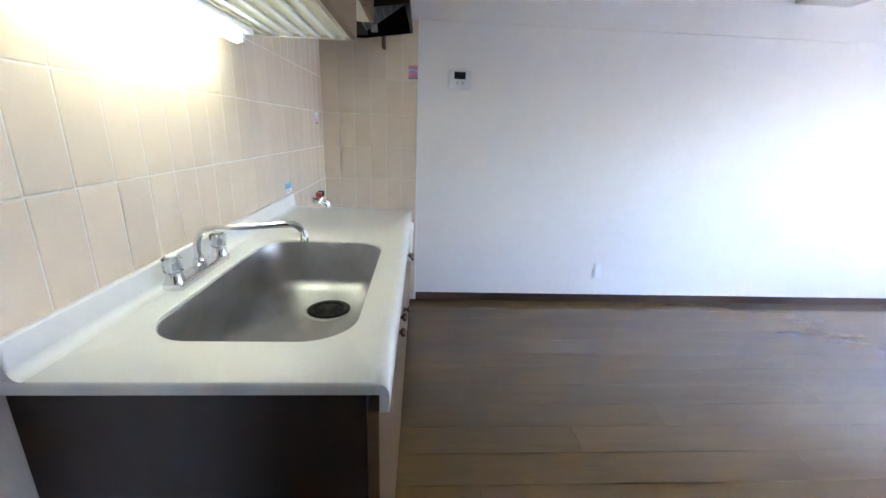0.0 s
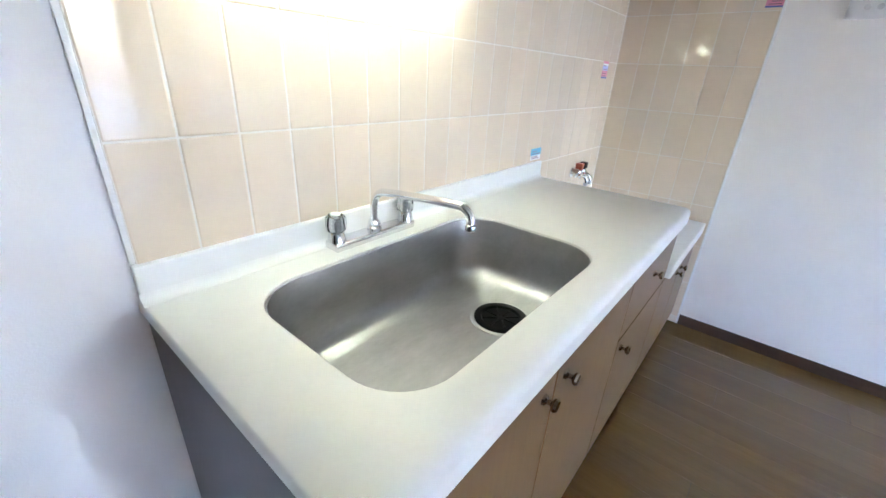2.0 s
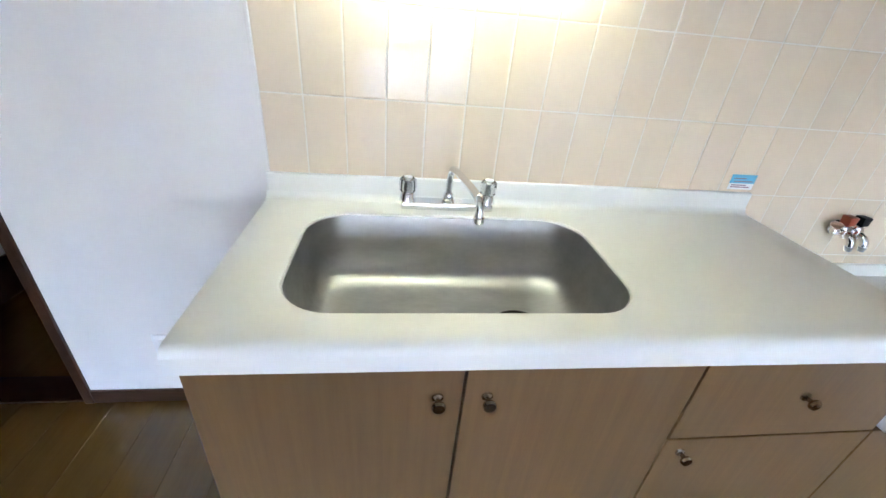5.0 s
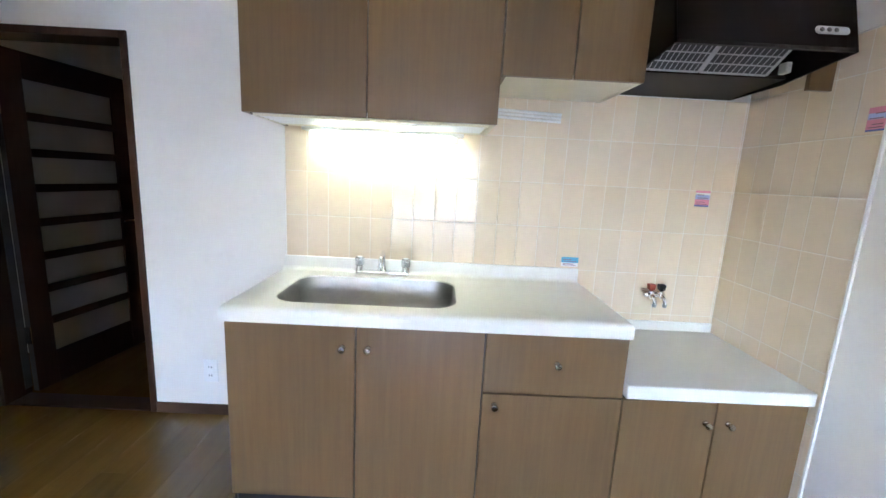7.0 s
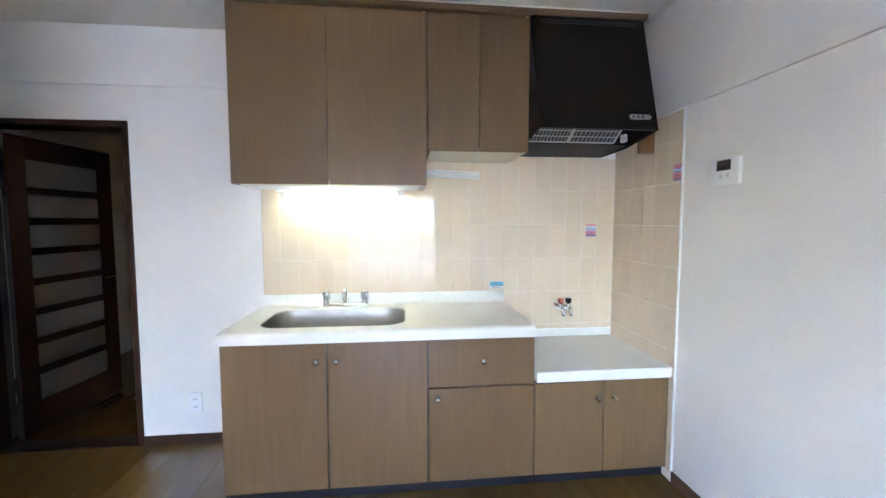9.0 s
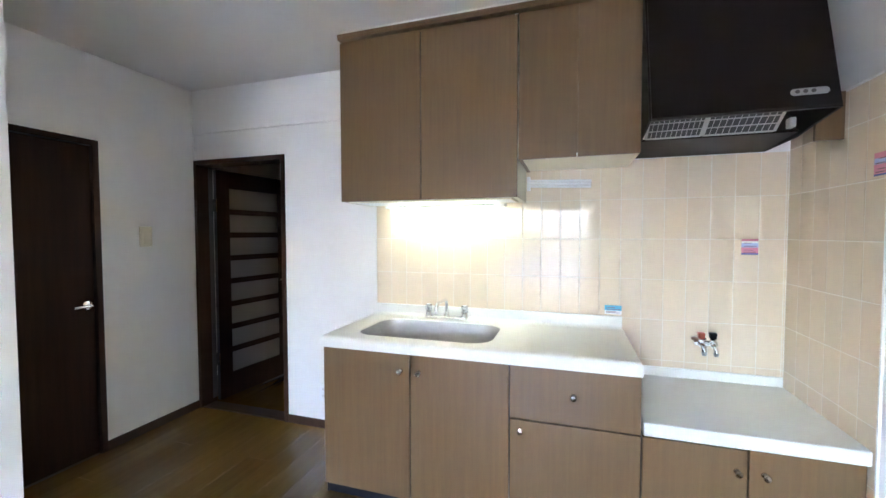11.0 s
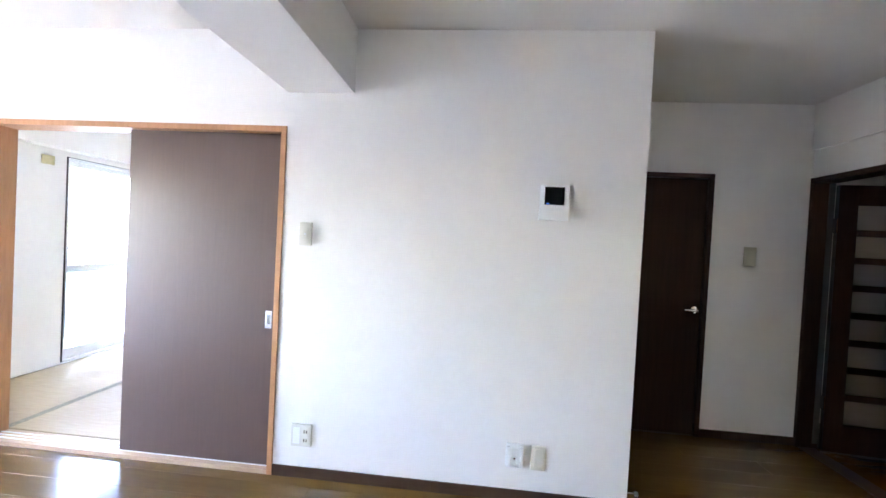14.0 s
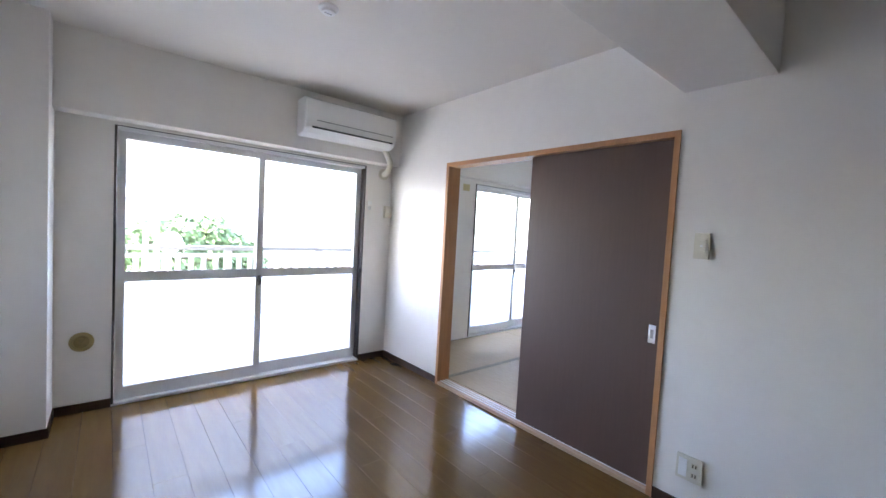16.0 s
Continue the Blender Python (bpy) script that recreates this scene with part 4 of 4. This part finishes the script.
part("air_slot", slab(-0.345, 0.37, YS + 0.3515, YS + 0.3565, 2.178, 2.184), M_GREY, ac, "grey slot line")
part("outlet_slot", prism(-0.35, 0.41, [(YS + 0.352, 2.130), (YS + 0.3455, 2.118), (YS + 0.349, 2.1165), (YS + 0.3555, 2.1285)]), M_KICK, ac, "dark air outlet slot")
pipe = thing("pipe_sleeve", (-0.46, YS + 0.05, 1.84), "cream wrapped pipe from the air conditioner into the wall", "pipe")
part("hose", tube(curve_points([(-0.36, YS + 0.20, 2.085), (-0.40, YS + 0.20, 2.03), (-0.435, YS + 0.19, 1.97), (-0.455, YS + 0.14, 1.92), (-0.47, YS + 0.06, 1.885), (-0.475, YS, 1.88)]), 0.028, 14), M_IVORY, pipe, "", True)
part("wall_cover", lathe([(0.055, 0), (0.055, 0.012), (0.03, 0.018)], "y", (-0.475, YS + 0.018, 1.88), 24), M_IVORY, pipe, "", True)
hk = thing("window_catch", (-0.335, YS, 1.55), "small white plastic catch on the wall by the window", "catch")
part("body", slab(-0.352, -0.318, YS, YS + 0.020, 1.565, 1.60, 0.003), M_WHITE, hk)
part("hook", slab(-0.350, -0.320, YS, YS + 0.012, 1.515, 1.552, 0.003), M_PALE, hk)

tg = thing("wall_tag", (-1.64, YS, 1.84), "small yellowed paper tag on the tatami room wall", "tag")
part("card", slab(-1.695, -1.588, YS, YS + 0.004, 1.842, 1.922, 0.001), M_PORC2, tg)
vt = thing("round_vent", (1.775, YS, 0.415), "round yellowed plastic wall vent near the floor", "vent")
part("flange", lathe([(0.064, 0), (0.064, -0.008), (0.052, -0.014), (0.046, -0.006)], "y", (1.775, YS, 0.478), 32), M_PORC, vt, "", True)
part("disc", lathe([(0.040, -0.002), (0.040, -0.014), (0.03, -0.020), (0.012, -0.020), (0.010, -0.028), (0.004, -0.028)], "y", (1.775, YS, 0.478), 32), M_VENT2, vt, "", True)
cs = thing("ceiling_lamp_socket", (0.795, -4.655, H - 0.03), "round white ceiling lamp socket", "lamp socket")
part("plate", lathe([(0.05, 0), (0.05, -0.012), (0.036, -0.018), (0.034, -0.028), (0.02, -0.03)], "z", (0.795, -4.655, H), 28), M_WHITE, cs, "", True)
part("slot", slab(0.775, 0.815, -4.658, -4.652, H - 0.031, H - 0.0295), M_GREY, cs)

# ---- balcony and outdoors ----
structure("balcony_floor", slabs([(XT - 1, XE + 1.5, -7.62, YS - 0.2, -0.22, -0.06)]), M_CONC, "grey concrete balcony floor", "floor")
structure("balcony_roof", slabs([(XT - 1, XE + 1.5, -7.62, YS - 0.2, H + 0.0, H + 0.16)]), M_CONC, "concrete slab over the balcony", "roof")
rail = thing("balcony_railing", (0.0, -7.5, -0.06), "pale grey metal balcony railing with upright bars", "railing")
RX0, RX1, RY = XT - 1, XE + 1.5, -7.5
part("top_rail", slab(RX0, RX1, RY - 0.06, RY + 0.06, 1.0, 1.046, 0.01), M_CONC, rail, "pale coping rail")
part("middle_rail", slab(RX0, RX1, RY - 0.02, RY + 0.02, 0.925, 0.965, 0.004), M_RAIL, rail)
part("bottom_rail", slab(RX0, RX1, RY - 0.02, RY + 0.02, 0.66, 0.70, 0.004), M_RAIL, rail)
part("parapet", slab(RX0, RX1, RY - 0.06, RY + 0.06, -0.06, 0.62, 0.006), M_CONC, rail, "low concrete parapet")
k = 0
x = RX0 + 0.06
bar_mesh = mesh_of("bar", slab(-0.022, 0.022, RY - 0.014, RY + 0.014, 0.62, 0.926), M_RAIL)
post_mesh = mesh_of("post", slab(-0.035, 0.035, RY - 0.025, RY + 0.025, 0.6, 1.002), M_RAIL)
while x < RX1:
    b = new("post" if k % 9 == 0 else "bar", post_mesh if k % 9 == 0 else bar_mesh)
    b.parent = rail
    b.matrix_parent_inverse = rail.matrix_basis.inverted()
    b.matrix_basis = Matrix.Translation((x, 0, 0))
    x += 0.115
    k += 1

GZ = -3.0
structure("ground", slabs([(-400, 400, -600, 200, GZ - 0.5, GZ)]), M_GROUND, "pale earth and asphalt ground below the flat", "ground")


def tree(x, y, h, spread, seed):
    rnd = random.Random(seed)
    t = thing("tree", (x, y, GZ), "leafy green tree with an uneven crown", "tree", "trees beyond the balcony")
    bm = tube([(x, y, GZ), (x + 0.05, y, GZ + h * 0.3), (x - 0.05, y + 0.05, GZ + h * 0.55), (x, y, GZ + h * 0.8)], [0.16, 0.13, 0.09, 0.03], 8)
    part("trunk", bm, M_BARK, t)
    vs, fs_ = [], []
    for i in range(6):
        a = rnd.uniform(0, 6.28)
        e = Vector((x + math.cos(a) * spread * 0.7, y + math.sin(a) * spread * 0.7, GZ + h * rnd.uniform(0.55, 0.85)))
        part("limb", tube([(x, y, GZ + h * rnd.uniform(0.3, 0.5)), (Vector((x, y, GZ + h * 0.55)) + e) / 2, e], [0.07, 0.045, 0.015], 6), M_BARK, t)
    blobs = [(Vector((x + rnd.uniform(-1, 1) * spread * 0.75, y + rnd.uniform(-1, 1) * spread * 0.75, GZ + h * rnd.uniform(0.45, 0.92))), rnd.uniform(0.28, 0.55) * spread) for _ in range(16)]
    for c, r in blobs:
        for _ in range(420):
            d = Vector((rnd.gauss(0, 1), rnd.gauss(0, 1), rnd.gauss(0, 1))).normalized()
            p = c + d * r * rnd.uniform(0.65, 1.05)
            n = (d + Vector((rnd.gauss(0, 0.5), rnd.gauss(0, 0.5), rnd.gauss(0, 0.5)))).normalized()
            u = n.orthogonal().normalized()
            w = n.cross(u)
            s = rnd.uniform(0.07, 0.14)
            i = len(vs)
            vs += [tuple(p - u * s), tuple(p + w * s * 0.6), tuple(p + u * s + n * 0.02), tuple(p - w * s * 0.6)]
            fs_.append((i, i + 1, i + 2, i + 3))
    me = bpy.data.meshes.new("crown")
    me.from_pydata(vs, [], fs_)
    me.materials.append(M_LEAF)
    ob = new("crown", me)
    ob.parent = t
    ob.matrix_parent_inverse = t.matrix_basis.inverted()


for i, (x, y, h, sp) in enumerate(((-0.5, -20.5, 3.95, 1.5), (-2.2, -22.0, 4.0, 1.7), (1.2, -22.5, 3.5, 1.4))):
    tree(x, y, h, sp, 11 + i)


def block(x0, x1, y0, y1, storeys, label, cols):
    b = thing("apartment_building", ((x0 + x1) / 2, (y0 + y1) / 2, GZ), label, "building")
    sh = 2.9
    top_z = GZ + storeys * sh
    part("wall", slab(x0, x1, y0, y1, GZ, top_z), M_FACADE, b)
    part("roof", slab(x0 - 0.2, x1 + 0.2, y0 - 0.2, y1 + 0.2, top_z, top_z + 0.35), M_CONC, b)
    cw = (x1 - x0) / cols
    for s in range(storeys):
        part("balcony", slab(x0 + 0.2, x1 - 0.2, y1, y1 + 1.0, GZ + s * sh + 0.1, GZ + s * sh + 1.15), M_FACADE, b)
        for c in range(cols):
            wx = x0 + cw * (c + 0.2)
            w = part("window", slab(wx, wx + cw * 0.6, y1, y1 + 0.05, GZ + s * sh + 0.3, GZ + s * sh + 2.2), M_ALU, b)
            part("pane", slab(wx + 0.08, wx + cw * 0.6 - 0.08, y1 + 0.05, y1 + 0.06, GZ + s * sh + 0.38, GZ + s * sh + 2.12), M_GLASSDARK, w)


block(-3.2, 9.0, -66, -54, 5, "pale rendered apartment building far beyond the trees", 6)
for px, ph in ((0.52, 4.34), (0.80, 4.08)):
    ps = thing("utility_pole", (px, -17.5, GZ), "slim pale utility pole by the street", "pole")
    part("pole", tube([(px, -17.5, GZ), (px, -17.5, GZ + ph)], [0.08, 0.06], 10), M_FACADE, ps)
mr = thing("traffic_mirror", (0.24, -17.0, GZ), "round white traffic mirror on a post", "traffic mirror")
part("post", tube([(0.24, -17.0, GZ), (0.24, -17.0, GZ + 3.4)], 0.05, 10), M_FACADE, mr)
part("disc", lathe([(0.05, -0.06), (0.3, -0.03), (0.32, 0.0), (0.28, 0.02)], "y", (0.24, -16.9, GZ + 3.53), 28), M_WHITE, mr)

# ---- tatami floor ----
tf = structure("floor_tatami", slabs([(XT, XI - WT - 0.006, YS, YT, -0.1, 0.0)]), M_JOINT, "tatami floor of straw mats with dark green edging", "floor")
ty = YS + 0.004
tx = XI - WT - 0.008
for r in range(4):
    for x1, x0 in ((tx, tx - 1.755), (tx - 1.76, XT + 0.004)):
        y0 = ty + r * 0.88
        m_ = part("tatami_mat", slab(x0, x1, y0 + 0.001, y0 + 0.878, 0.0, 0.030, 0.003), M_TATAMI, tf)
        for e0, e1 in ((y0 + 0.002, y0 + 0.024), (y0 + 0.855, y0 + 0.877)):
            part("edging", slab(x0 + 0.002, x1 - 0.002, e0, e1, 0.0295, 0.0315), M_HERI, m_)

# ---- floorboards ----
fl = structure("floor", slabs([(XW - WT, XE + 0.02, YS - 0.02, -0.001, -0.1, -0.006)]), M_JOINT, "glossy olive-brown wooden floor of long narrow boards", "floor")
BW, BL = 0.1515, 1.818
col = 0
x = XW
rb = random.Random(4)
while x < XE:
    x1 = min(x + BW, XE)
    y = -0.001 - BL * (0.0, 0.5, 0.25, 0.75)[col % 4]
    ys = [-0.001]
    while y > YS - 0.01:
        if y < -0.05:
            ys.append(y)
        y -= BL
    ys.append(YS - 0.01)
    for a, b in zip(ys, ys[1:]):
        lo, hi = b, a
        if x1 <= XI - WT + 0.1:
            lo = max(lo, YR - WT)
        if hi - lo < 0.03:
            continue
        part("floorboard", slab(x + 0.0003, x1 - 0.0003, lo + 0.0003, hi - 0.0003, -0.008, 0.0, 0.0006, 1), M_FLOOR, fl)
    x += BW
    col += 1

# ---- wall tiles ----
TP, TR = 0.1055, 0.216
GAP = 0.0026
tn = structure("tile_bed_north", slabs([(0.0, XE - 0.0005, -0.0058, -0.0003, 0.55, 1.766)]), M_GROUT, "pale grout bed behind the beige kitchen tiles", "tiling")
tile_cache = {}


def tile_mesh(w, h):
    key = (round(w, 4), round(h, 4))
    if key not in tile_cache:
        tile_cache[key] = mesh_of("tile", slab(0, w, -0.0068, 0, 0, h, 0.0030, 2), M_TILE)
    return tile_cache[key]


def lay_tiles(parent, rows, length, z_lo, z_hi, place):
    z = 1.122 - 5 * TR
    while z < z_hi:
        a, b = max(z, z_lo), min(z + TR, z_hi)
        u = 0.0
        while b - a > 0.012 and u < length - 0.008:
            v = min(u + TP, length)
            t = new("tile", tile_mesh(v - u - GAP, b - a - GAP))
            t.parent = parent
            t.matrix_parent_inverse = parent.matrix_basis.inverted()
            t.matrix_basis = place(u + GAP / 2, a + GAP / 2, rows)
            u = v
        z += TR


rt = random.Random(9)


def tilt():
    return Matrix.Rotation(rt.uniform(-0.0008, 0.0008), 4, "X") @ Matrix.Rotation(rt.uniform(-0.0012, 0.0012), 4, "Z")


lay_tiles(tn, 0, XE - 0.007, 0.60, 1.766, lambda u, z, r: Matrix.Translation((u, 0, z)) @ tilt())
te = structure("tile_bed_east", slabs([(XE - 0.0058, XE - 0.0003, -0.636, -0.007, 0.0, 1.914)]), M_GROUT, "pale grout bed behind the beige end-wall tiles", "tiling")
lay_tiles(te, 0, 0.627, 0.002, 1.914, lambda u, z, r: Matrix.Translation((XE, -0.0075 - u, z)) @ Matrix.Rotation(radians(-90), 4, "Z") @ tilt())
structure("tile_trim", slab(XE - 0.009, XE - 0.0003, -0.646, -0.6365, 0.0, 1.914, 0.002), M_WHITE, "white edge trim along the tiles", "trim")
structure("tile_trim", slab(-0.010, -0.0006, -0.009, -0.0003, 0.92, 1.546, 0.002), M_PAPER, "white edge trim along the tiles", "trim")
